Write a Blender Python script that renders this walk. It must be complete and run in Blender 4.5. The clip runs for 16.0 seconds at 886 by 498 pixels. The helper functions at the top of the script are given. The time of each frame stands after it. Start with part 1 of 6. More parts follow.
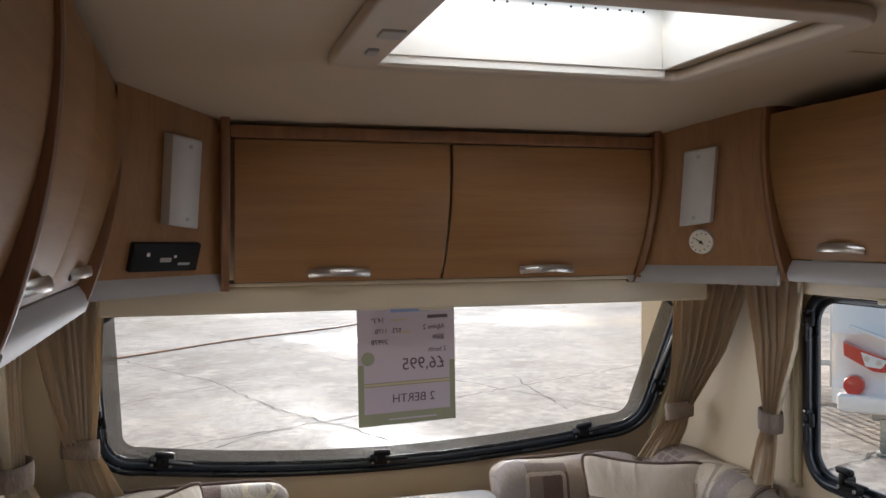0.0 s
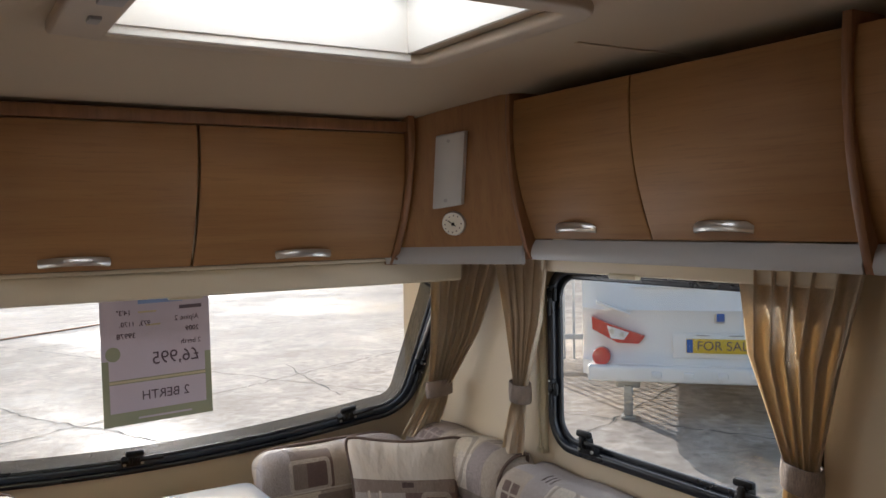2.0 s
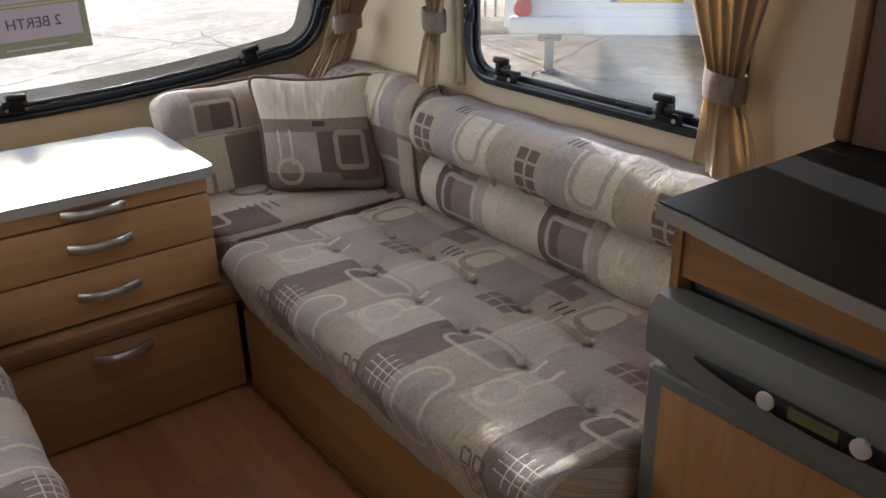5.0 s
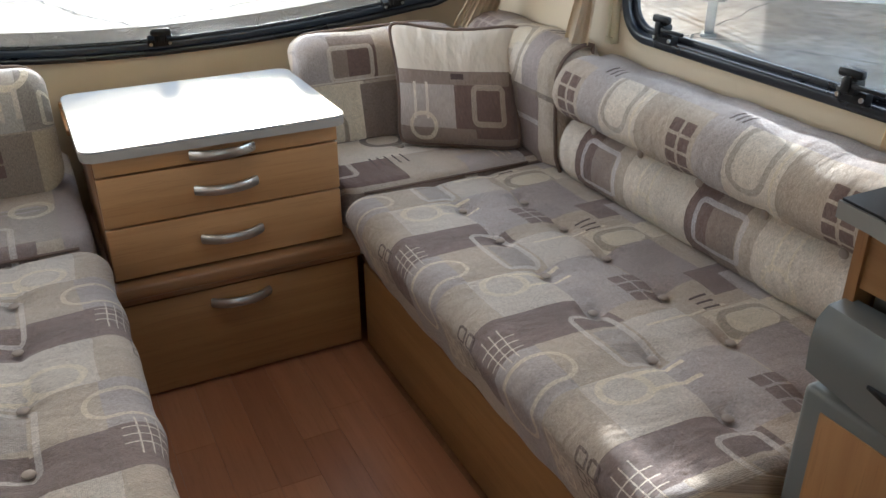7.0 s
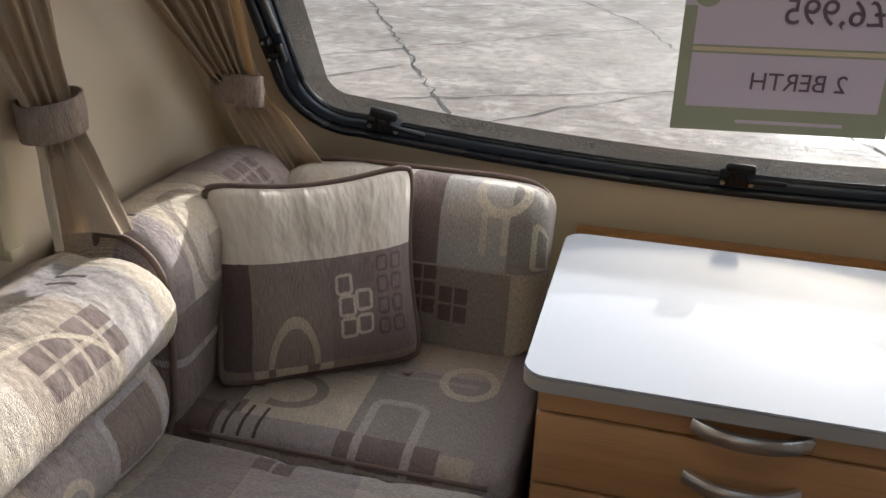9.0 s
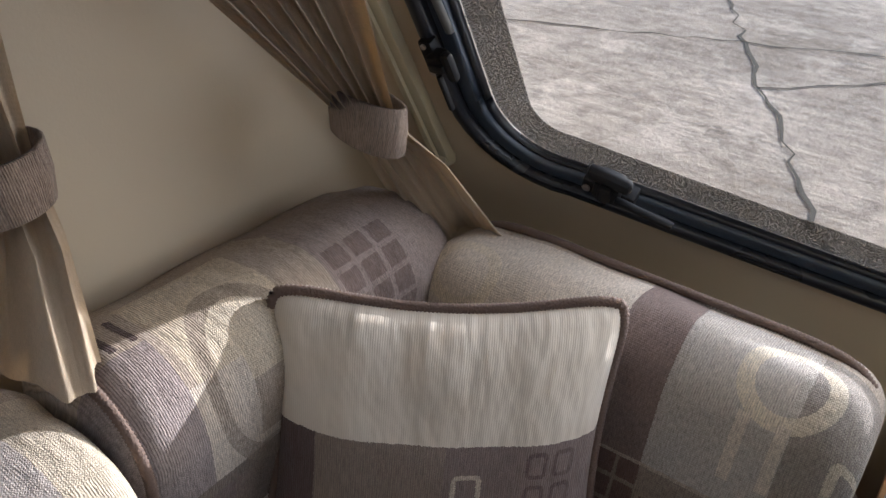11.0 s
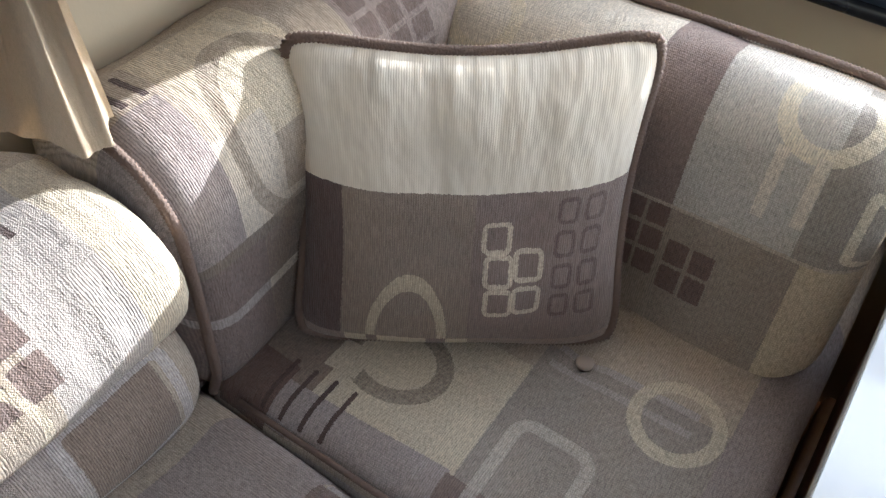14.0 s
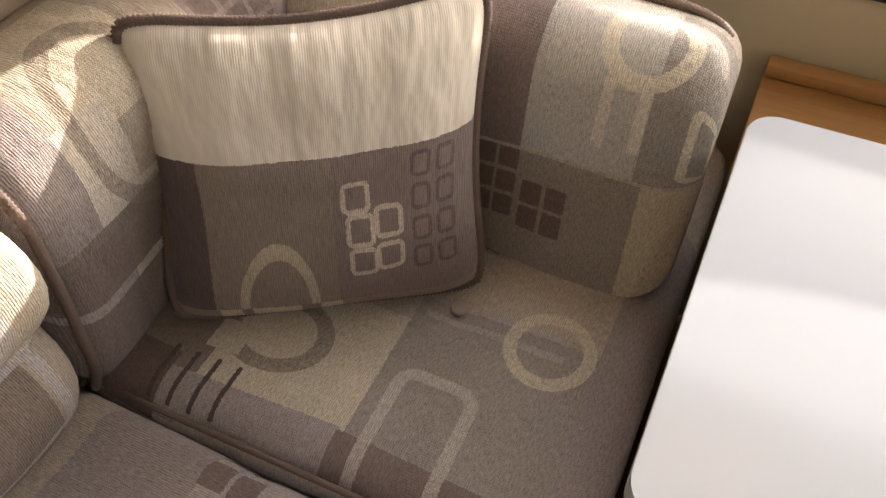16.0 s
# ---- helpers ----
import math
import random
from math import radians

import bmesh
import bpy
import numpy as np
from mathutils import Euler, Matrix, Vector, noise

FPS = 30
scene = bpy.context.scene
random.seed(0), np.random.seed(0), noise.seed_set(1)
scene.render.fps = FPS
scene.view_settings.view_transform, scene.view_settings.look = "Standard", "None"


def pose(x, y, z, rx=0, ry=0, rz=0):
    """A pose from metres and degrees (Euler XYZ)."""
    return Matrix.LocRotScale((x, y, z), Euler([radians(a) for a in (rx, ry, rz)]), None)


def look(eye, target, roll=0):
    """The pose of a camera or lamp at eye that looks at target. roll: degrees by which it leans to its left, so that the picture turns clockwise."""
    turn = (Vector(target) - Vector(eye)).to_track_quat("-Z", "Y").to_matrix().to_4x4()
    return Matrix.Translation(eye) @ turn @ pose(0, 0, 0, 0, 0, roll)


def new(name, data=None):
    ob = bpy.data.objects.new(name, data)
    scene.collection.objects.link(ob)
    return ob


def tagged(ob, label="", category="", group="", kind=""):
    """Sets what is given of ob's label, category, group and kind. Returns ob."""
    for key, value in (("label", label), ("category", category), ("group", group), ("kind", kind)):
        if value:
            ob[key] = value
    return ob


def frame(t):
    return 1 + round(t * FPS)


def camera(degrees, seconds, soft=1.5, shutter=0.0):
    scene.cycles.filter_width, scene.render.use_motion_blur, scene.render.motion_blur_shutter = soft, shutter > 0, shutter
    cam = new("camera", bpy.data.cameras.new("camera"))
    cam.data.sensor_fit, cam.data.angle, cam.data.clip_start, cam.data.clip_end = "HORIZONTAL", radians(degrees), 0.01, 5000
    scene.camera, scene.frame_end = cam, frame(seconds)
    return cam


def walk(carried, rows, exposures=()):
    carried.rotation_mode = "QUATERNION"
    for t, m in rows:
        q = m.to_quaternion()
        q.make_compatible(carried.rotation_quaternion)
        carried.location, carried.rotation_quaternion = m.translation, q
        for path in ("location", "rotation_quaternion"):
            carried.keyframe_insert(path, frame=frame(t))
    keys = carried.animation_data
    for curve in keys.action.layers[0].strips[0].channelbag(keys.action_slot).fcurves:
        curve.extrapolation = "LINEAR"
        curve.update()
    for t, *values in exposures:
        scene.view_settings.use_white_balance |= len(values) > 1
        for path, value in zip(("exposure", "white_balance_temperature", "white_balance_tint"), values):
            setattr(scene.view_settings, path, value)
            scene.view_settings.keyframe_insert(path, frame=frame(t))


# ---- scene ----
cam = camera(55.4, 16.0)
PATH = [
    (0, (-0.628, 0.124, 1.514), (-0.064, 2.043, 1.483), -0.3),
    (0.5, (-0.621, 0.11, 1.503), (0.015, 2.005, 1.525), -0.6),
    (1, (-0.621, 0.11, 1.504), (0.128, 1.964, 1.535), -1.0),
    (1.5, (-0.594, 0.109, 1.507), (0.303, 1.897, 1.511), -0.8),
    (2, (-0.568, 0.121, 1.501), (0.474, 1.827, 1.436), -1.1),
    (2.5, (-0.529, 0.133, 1.493), (0.597, 1.777, 1.324), -1.4),
    (3, (-0.507, 0.144, 1.47), (0.662, 1.738, 1.166), -1.6),
    (3.5, (-0.5, 0.157, 1.44), (0.647, 1.735, 0.998), -1.6),
    (4, (-0.492, 0.184, 1.401), (0.636, 1.729, 0.815), -2.0),
    (4.2, (-0.489, 0.196, 1.392), (0.636, 1.717, 0.742), -2.2),
    (6.3, (-0.458, 0.258, 1.309), (0.56, 1.717, 0.395), -0.6),
    (6.5, (-0.455, 0.283, 1.32), (0.537, 1.753, 0.396), -0.6),
    (7, (-0.396, 0.328, 1.321), (0.399, 1.927, 0.419), -0.3),
    (7.5, (-0.333, 0.418, 1.307), (0.322, 2.066, 0.382), 1.4),
    (8, (-0.283, 0.63, 1.307), (0.133, 2.36, 0.394), 2.3),
    (8.4, (-0.251, 0.866, 1.341), (-0.145, 2.664, 0.472), 1.2),
    (8.5, (-0.26, 0.921, 1.325), (-0.182, 2.728, 0.472), 1.0),
    (9, (-0.2, 1.255, 1.317), (-0.646, 3.015, 0.478), 1.5),
    (9.5, (-0.25, 1.477, 1.331), (-1.02, 3.082, 0.418), 3.2),
    (9.7, (-0.231, 1.593, 1.315), (-1.131, 3.145, 0.429), 2.6),
    (11.8, (-0.443, 1.977, 1.316), (-1.366, 3.255, 0.085), 0.9),
    (12, (-0.443, 1.977, 1.309), (-1.343, 3.236, 0.042), 1.0),
    (12.5, (-0.434, 1.977, 1.299), (-1.299, 3.191, -0.035), 0.9),
    (13, (-0.422, 1.974, 1.284), (-1.242, 3.154, -0.108), 0.5),
    (13.5, (-0.411, 1.969, 1.276), (-1.181, 3.123, -0.165), 0.8),
    (14, (-0.398, 1.946, 1.262), (-1.159, 3.079, -0.2), 0.8),
    (14.5, (-0.391, 1.93, 1.263), (-1.114, 3.041, -0.257), 1.6),
    (15, (-0.385, 1.922, 1.265), (-1.079, 3.024, -0.283), 1.3),
    (15.5, (-0.373, 1.915, 1.266), (-1.058, 3.098, -0.218), 0.4),
    (16, (-0.34, 1.937, 1.268), (-0.901, 3.17, -0.255), 0.3),
]
EXPOSURES = [(0, 0.68, 5900, 12), (3.0, 0.72, 6000, 12), (4.2, 0.74, 5950, 12), (6.3, 1.5, 5650, 6), (8.0, 1.4, 5600, 8), (8.5, 1.05, 5700, 12), (9.0, 0.70, 5900, 11), (9.7, 0.52, 6250, 17), (12.0, 0.72, 5350, 9), (13.5, 1.2, 5450, 7), (14.5, 1.45, 5650, 8), (15.5, 1.45, 6000, 9), (16.0, 1.22, 6900, 15)]
walk(cam, [(t, look(eye, target, roll)) for t, eye, target, roll in PATH], EXPOSURES)

# ---------------------------------------------------------------- light
SUN_AZ, SUN_EL = 14.0, 13.0
world = bpy.data.worlds.new("world")
scene.world = world
world.use_nodes = True
wn = world.node_tree
wn.nodes.clear()
w_out = wn.nodes.new("ShaderNodeOutputWorld")
w_bg = wn.nodes.new("ShaderNodeBackground")
w_sky = wn.nodes.new("ShaderNodeTexSky")
w_sky.sky_type = "NISHITA"
w_sky.sun_disc = False
w_sky.sun_elevation = radians(SUN_EL)
w_sky.sun_rotation = radians(SUN_AZ)
w_sky.dust_density = 2.5
w_bg.inputs["Strength"].default_value = 0.15
wn.links.new(w_sky.outputs[0], w_bg.inputs[0])
wn.links.new(w_bg.outputs[0], w_out.inputs[0])
sun = new("sun", bpy.data.lights.new("sun", "SUN"))
sun.data.energy, sun.data.angle, sun.data.color = 5.0, radians(0.6), (1.0, 0.95, 0.88)
sd = Vector((math.sin(radians(SUN_AZ)) * math.cos(radians(SUN_EL)), math.cos(radians(SUN_AZ)) * math.cos(radians(SUN_EL)), math.sin(radians(SUN_EL))))
sun.matrix_world = look(sd * 20, (0, 0, 0))


def area_lamp(name, eye, target, w, h, watts, color):
    ob = new(name, bpy.data.lights.new(name, "AREA"))
    ob.data.shape, ob.data.size, ob.data.size_y, ob.data.energy, ob.data.color = "RECTANGLE", w, h, watts, color
    ob.matrix_world = look(eye, target)
    return ob


area_lamp("skylight_daylight", (0.03, 1.5, 1.99), (0.03, 1.5, 0), 0.55, 0.42, 1.5, (1.0, 0.98, 0.95))
area_lamp("front_window_daylight", (0, 2.86, 1.06), (0, 1.0, 0.75), 1.5, 0.45, 3.6, (1.0, 0.98, 0.96))


area_lamp("side_window_daylight", (1.03, 1.6, 1.1), (-1.0, 1.9, 0.85), 0.8, 0.42, 1.2, (0.95, 0.98, 1.0))
area_lamp("left_window_daylight", (-1.115, 1.6, 1.1), (1.0, 1.6, 0.8), 0.8, 0.42, 0.45, (0.95, 0.98, 1.0))
# added fill from behind the camera: brightens the chest front and cushions
area_lamp("rear_fill_light", (0.0, -1.57, 1.12), (0, 1.5, 0.75), 1.0, 0.48, 0.5, (0.93, 0.97, 1.0))


# ---------------------------------------------------------------- materials
def nodes_of(name):
    m = bpy.data.materials.new(name)
    m.use_nodes = True
    nt = m.node_tree
    return m, nt, nt.nodes["Principled BSDF"], nt.nodes["Material Output"]


def node(nt, kind, inputs=(), **props):
    n = nt.nodes.new(kind)
    for k, v in props.items():
        if k == "operation":
            n.operation = v
        elif k == "blend_type":
            n.blend_type = v
        elif k == "data_type":
            n.data_type = v
    for key, v in dict(inputs).items():
        if isinstance(v, bpy.types.NodeSocket):
            nt.links.new(v, n.inputs[key])
        else:
            n.inputs[key].default_value = v
    return n


def rgba(c, k=1.0):
    return (c[0] * k, c[1] * k, c[2] * k, 1)


def mixc(nt, fac, a, b, blend="MIX"):
    n = nt.nodes.new("ShaderNodeMix")
    n.data_type, n.blend_type = "RGBA", blend
    for idx, v in ((0, fac), (6, a), (7, b)):
        if isinstance(v, bpy.types.NodeSocket):
            nt.links.new(v, n.inputs[idx])
        else:
            n.inputs[idx].default_value = v
    return n.outputs[2]


def math_n(nt, op, a, b=0.0, clamp=False):
    n = nt.nodes.new("ShaderNodeMath")
    n.operation, n.use_clamp = op, clamp
    for idx, v in ((0, a), (1, b)):
        if isinstance(v, bpy.types.NodeSocket):
            nt.links.new(v, n.inputs[idx])
        else:
            n.inputs[idx].default_value = v
    return n.outputs[0]


def coords(nt, kind="Object", scale=(1, 1, 1), rot=(0, 0, 0)):
    tc = nt.nodes.new("ShaderNodeTexCoord")
    mp = nt.nodes.new("ShaderNodeMapping")
    mp.inputs["Scale"].default_value = scale
    mp.inputs["Rotation"].default_value = rot
    nt.links.new(tc.outputs[kind], mp.inputs["Vector"])
    return mp.outputs[0]


def noise_n(nt, vec, scale, detail=3.0, rough=0.55):
    n = nt.nodes.new("ShaderNodeTexNoise")
    nt.links.new(vec, n.inputs["Vector"])
    n.inputs["Scale"].default_value, n.inputs["Detail"].default_value, n.inputs["Roughness"].default_value = scale, detail, rough
    return n.outputs["Fac"]


def bump_to(nt, bsdf, height, strength, dist):
    b = nt.nodes.new("ShaderNodeBump")
    b.inputs["Strength"].default_value, b.inputs["Distance"].default_value = strength, dist
    nt.links.new(height, b.inputs["Height"])
    nt.links.new(b.outputs[0], bsdf.inputs["Normal"])


def plain(name, color, rough=0.5, metal=0.0, var=0.12, fine=140.0, bump=0.05, coat=0.0, big=3.0):
    """Paint, plastic, metal: a colour with faint large stains and fine grain."""
    m, nt, bs, _ = nodes_of(name)
    v = coords(nt)
    a, b = noise_n(nt, v, big, 4), noise_n(nt, v, fine, 2)
    c = mixc(nt, a, rgba(color, 1 - var), rgba(color, 1 + var))
    c = mixc(nt, math_n(nt, "MULTIPLY", b, var), c, rgba(color, 0.6))
    nt.links.new(c, bs.inputs["Base Color"])
    r = math_n(nt, "ADD", math_n(nt, "MULTIPLY", a, 0.15), rough - 0.075)
    nt.links.new(r, bs.inputs["Roughness"])
    bs.inputs["Metallic"].default_value = metal
    bs.inputs["Coat Weight"].default_value = coat
    bump_to(nt, bs, b, bump, 0.002)
    return m


def wood(name, light, dark, axis="x", rough=0.42, scale=1.0):
    """Foil-faced wood with a straight grain along one axis."""
    m, nt, bs, _ = nodes_of(name)
    s = [34 * scale, 34 * scale, 34 * scale]
    s["xyz".index(axis)] = 1.4 * scale
    v = coords(nt, scale=s)
    s2 = [160 * scale, 160 * scale, 160 * scale]
    s2["xyz".index(axis)] = 7 * scale
    v2 = coords(nt, scale=s2)
    a, b = noise_n(nt, v, 1.0, 5, 0.6), noise_n(nt, v2, 1.0, 3, 0.6)
    ramp = nt.nodes.new("ShaderNodeValToRGB")
    ramp.color_ramp.elements[0].position, ramp.color_ramp.elements[1].position = 0.3, 0.72
    ramp.color_ramp.elements[0].color, ramp.color_ramp.elements[1].color = rgba(dark), rgba(light)
    nt.links.new(a, ramp.inputs[0])
    pores = math_n(nt, "MULTIPLY", math_n(nt, "LESS_THAN", b, 0.4), 0.28)
    c = mixc(nt, pores, ramp.outputs[0], rgba(dark, 0.7))
    cloud = noise_n(nt, coords(nt), 2.2, 2)
    c = mixc(nt, math_n(nt, "MULTIPLY", cloud, 0.35), c, rgba(dark, 0.85))
    nt.links.new(c, bs.inputs["Base Color"])
    bs.inputs["Roughness"].default_value = rough
    bump_to(nt, bs, b, 0.06, 0.001)
    return m


def glass(name, tint=(1, 1, 1), gloss=0.6):
    m, nt, bs, out = nodes_of(name)
    nt.nodes.remove(bs)
    tr = node(nt, "ShaderNodeBsdfTransparent", {"Color": rgba(tint)})
    gl = node(nt, "ShaderNodeBsdfGlossy", {"Color": (1, 1, 1, 1), "Roughness": 0.03})
    fr = node(nt, "ShaderNodeFresnel", {"IOR": 1.45})
    mx = nt.nodes.new("ShaderNodeMixShader")
    nt.links.new(math_n(nt, "MULTIPLY", fr.outputs[0], gloss), mx.inputs[0])
    nt.links.new(tr.outputs[0], mx.inputs[1])
    nt.links.new(gl.outputs[0], mx.inputs[2])
    nt.links.new(mx.outputs[0], out.inputs[0])
    return m


def see_through(name, color, alpha, mesh_scale=0.0):
    """A screen-printed or fine-mesh band: partly open, partly solid."""
    m, nt, bs, out = nodes_of(name)
    tr = nt.nodes.new("ShaderNodeBsdfTransparent")
    mx = nt.nodes.new("ShaderNodeMixShader")
    bs.inputs["Base Color"].default_value = rgba(color)
    bs.inputs["Roughness"].default_value = 0.6
    if mesh_scale:
        v = coords(nt)
        c = nt.nodes.new("ShaderNodeTexVoronoi")
        c.inputs["Scale"].default_value = mesh_scale
        nt.links.new(v, c.inputs["Vector"])
        f = math_n(nt, "ADD", math_n(nt, "MULTIPLY", math_n(nt, "LESS_THAN", c.outputs["Distance"], 0.42), 0.3), alpha - 0.12, True)
        nt.links.new(f, mx.inputs[0])
    else:
        mx.inputs[0].default_value = alpha
    nt.links.new(tr.outputs[0], mx.inputs[1])
    nt.links.new(bs.outputs[0], mx.inputs[2])
    nt.links.new(mx.outputs[0], out.inputs[0])
    return m


CREAM, PALE, BEIGE, LILAC = (0.61, 0.53, 0.40), (0.56, 0.49, 0.405), (0.40, 0.33, 0.26), (0.36, 0.312, 0.288)
TAUPE, BROWN, DARK = (0.225, 0.172, 0.138), (0.140, 0.088, 0.072), (0.08, 0.05, 0.044)


def fabric(name, base, shapes, repeat=None, shift=(0, 0), weave=1.0, ribbed=False, calm=None):
    """Woven upholstery: rectangles and outlined figures, in metres of the cloth's own UV, over a coarse weave.
    A shape is (u, v, half_u, half_v, corner, line, colour): line 0 is a filled figure, else an outline of that half width; a corner below 0 makes it an ellipse."""
    m, nt, bs, _ = nodes_of(name)
    uv = nt.nodes.new("ShaderNodeUVMap")
    uv.uv_map = "UVMap"
    off = node(nt, "ShaderNodeVectorMath", {0: uv.outputs[0], 1: (shift[0], shift[1], 0)}, operation="ADD")
    p = off.outputs[0]
    if repeat:
        w = node(nt, "ShaderNodeVectorMath", {0: p, 1: (repeat[0], repeat[1], 1.0)}, operation="MODULO")
        w2 = node(nt, "ShaderNodeVectorMath", {0: w.outputs[0], 1: (repeat[0], repeat[1], 1.0)}, operation="ADD")
        w3 = node(nt, "ShaderNodeVectorMath", {0: w2.outputs[0], 1: (repeat[0], repeat[1], 1.0)}, operation="MODULO")
        p = w3.outputs[0]
    # threads waver a little at the edges of the figures
    wob = nt.nodes.new("ShaderNodeTexNoise")
    wob.inputs["Scale"].default_value = 420.0
    nt.links.new(uv.outputs[0], wob.inputs["Vector"])
    wv = node(nt, "ShaderNodeVectorMath", {0: wob.outputs["Color"], 1: (0.5, 0.5, 0.5)}, operation="SUBTRACT")
    ws = node(nt, "ShaderNodeVectorMath", {0: wv.outputs[0], 1: (0.004, 0.004, 0.0)}, operation="MULTIPLY")
    p = node(nt, "ShaderNodeVectorMath", {0: p, 1: ws.outputs[0]}, operation="ADD").outputs[0]
    p = node(nt, "ShaderNodeVectorMath", {0: p, 1: (1, 1, 0)}, operation="MULTIPLY").outputs[0]
    c = rgba(base)
    worn_thread = math_n(nt, "MULTIPLY", noise_n(nt, uv.outputs[0], 240.0, 3, 0.7), 1.45, True)
    for u, v, hu, hv, r, line, col in shapes:
        d = node(nt, "ShaderNodeVectorMath", {0: p, 1: (u, v, 0)}, operation="SUBTRACT").outputs[0]
        if r < 0:
            d = node(nt, "ShaderNodeVectorMath", {0: d, 1: (1 / hu, 1 / hv, 0)}, operation="MULTIPLY").outputs[0]
            d = node(nt, "ShaderNodeVectorMath", {0: d}, operation="LENGTH").outputs["Value"]
            d = math_n(nt, "ABSOLUTE", math_n(nt, "SUBTRACT", d, 1.0))
            c = mixc(nt, math_n(nt, "MULTIPLY", math_n(nt, "LESS_THAN", d, line / min(hu, hv)), worn_thread), c, rgba(col))
            continue
        d = node(nt, "ShaderNodeVectorMath", {0: d}, operation="ABSOLUTE").outputs[0]
        d = node(nt, "ShaderNodeVectorMath", {0: d, 1: (hu - r, hv - r, 0)}, operation="SUBTRACT").outputs[0]
        d = node(nt, "ShaderNodeVectorMath", {0: d, 1: (0, 0, 0)}, operation="MAXIMUM").outputs[0]
        d = node(nt, "ShaderNodeVectorMath", {0: d}, operation="LENGTH").outputs["Value"]
        if line:
            d = math_n(nt, "ABSOLUTE", math_n(nt, "SUBTRACT", d, r))
            f = math_n(nt, "MULTIPLY", math_n(nt, "LESS_THAN", d, line), worn_thread)
        else:
            f = math_n(nt, "LESS_THAN", d, max(r, 0.0005))
        c = mixc(nt, f, c, rgba(col))
    # weave: threads run one way in some patches and the other way in others
    cell = node(nt, "ShaderNodeVectorMath", {0: p, 1: (0.11, 0.13, 1.0)}, operation="SNAP").outputs[0]
    wn_ = nt.nodes.new("ShaderNodeTexWhiteNoise")
    nt.links.new(cell, wn_.inputs["Vector"])
    pick = math_n(nt, "GREATER_THAN", wn_.outputs["Value"], 0.5)
    sep = nt.nodes.new("ShaderNodeSeparateXYZ")
    nt.links.new(uv.outputs[0], sep.inputs[0])
    drift = math_n(nt, "MULTIPLY", math_n(nt, "SUBTRACT", noise_n(nt, uv.outputs[0], 60.0, 2), 0.5), 2.2)
    su = math_n(nt, "ABSOLUTE", math_n(nt, "SINE", math_n(nt, "ADD", math_n(nt, "MULTIPLY", sep.outputs[0], 1250.0), drift)))
    sv = math_n(nt, "ABSOLUTE", math_n(nt, "SINE", math_n(nt, "ADD", math_n(nt, "MULTIPLY", sep.outputs[1], 1050.0), drift)))
    basket = math_n(nt, "MAXIMUM", math_n(nt, "MULTIPLY", su, sv), math_n(nt, "MULTIPLY", math_n(nt, "SUBTRACT", 1.0, su), math_n(nt, "SUBTRACT", 1.0, sv)))
    mp = node(nt, "ShaderNodeMapping", {"Vector": uv.outputs[0], "Scale": (560, 60, 1) if ribbed else (480, 130, 1)})
    slub = noise_n(nt, mp.outputs[0], 1.0, 3, 0.65)
    grain = noise_n(nt, uv.outputs[0], 520.0, 2)
    thread = math_n(nt, "ADD", math_n(nt, "MULTIPLY", su, pick), math_n(nt, "MULTIPLY", su if ribbed else basket, math_n(nt, "SUBTRACT", 1.0, pick)))
    fleck = math_n(nt, "ADD", math_n(nt, "MULTIPLY", thread, 0.25), math_n(nt, "ADD", math_n(nt, "MULTIPLY", slub, 0.9), math_n(nt, "MULTIPLY", grain, 0.42)))
    worn = noise_n(nt, uv.outputs[0], 7.0, 3)
    if calm:
        # fine cord above this height of the cloth, coarse slub below it
        cord = math_n(nt, "ADD", math_n(nt, "MULTIPLY", su, 0.08), 0.74)
        upper = math_n(nt, "GREATER_THAN", sep.outputs[1], calm)
        fleck = math_n(nt, "ADD", math_n(nt, "MULTIPLY", cord, upper), math_n(nt, "MULTIPLY", fleck, math_n(nt, "SUBTRACT", 1.0, upper)))
    lum = math_n(nt, "ADD", math_n(nt, "MULTIPLY", fleck, 1.7 * weave), math_n(nt, "MULTIPLY", worn, 0.35))
    lum = math_n(nt, "ADD", lum, 1.0 - 1.32 * weave - 0.175)
    tint = nt.nodes.new("ShaderNodeCombineColor")
    for k in range(3):
        nt.links.new(lum, tint.inputs[k])
    c = mixc(nt, 1.0, c, tint.outputs[0], "MULTIPLY")
    nt.links.new(c, bs.inputs["Base Color"])
    bs.inputs["Roughness"].default_value = 0.88
    bs.inputs["Sheen Weight"].default_value = 0.12
    creases = node(nt, "ShaderNodeMapping", {"Vector": uv.outputs[0], "Scale": (34, 15, 1), "Rotation": (0, 0, 0.5)})
    crease = math_n(nt, "MULTIPLY", noise_n(nt, creases.outputs[0], 1.0, 2, 0.5), 4.5)
    bump_to(nt, bs, math_n(nt, "ADD", fleck, crease), 0.8 * weave, 0.003)
    return m


def grid_shapes(u, v, n, m, pitch_u, pitch_v, hu, hv, col, line=0.0, r=0.002):
    return [(u + i * pitch_u, v + j * pitch_v, hu, hv, r, line, col) for i in range(n) for j in range(m)]


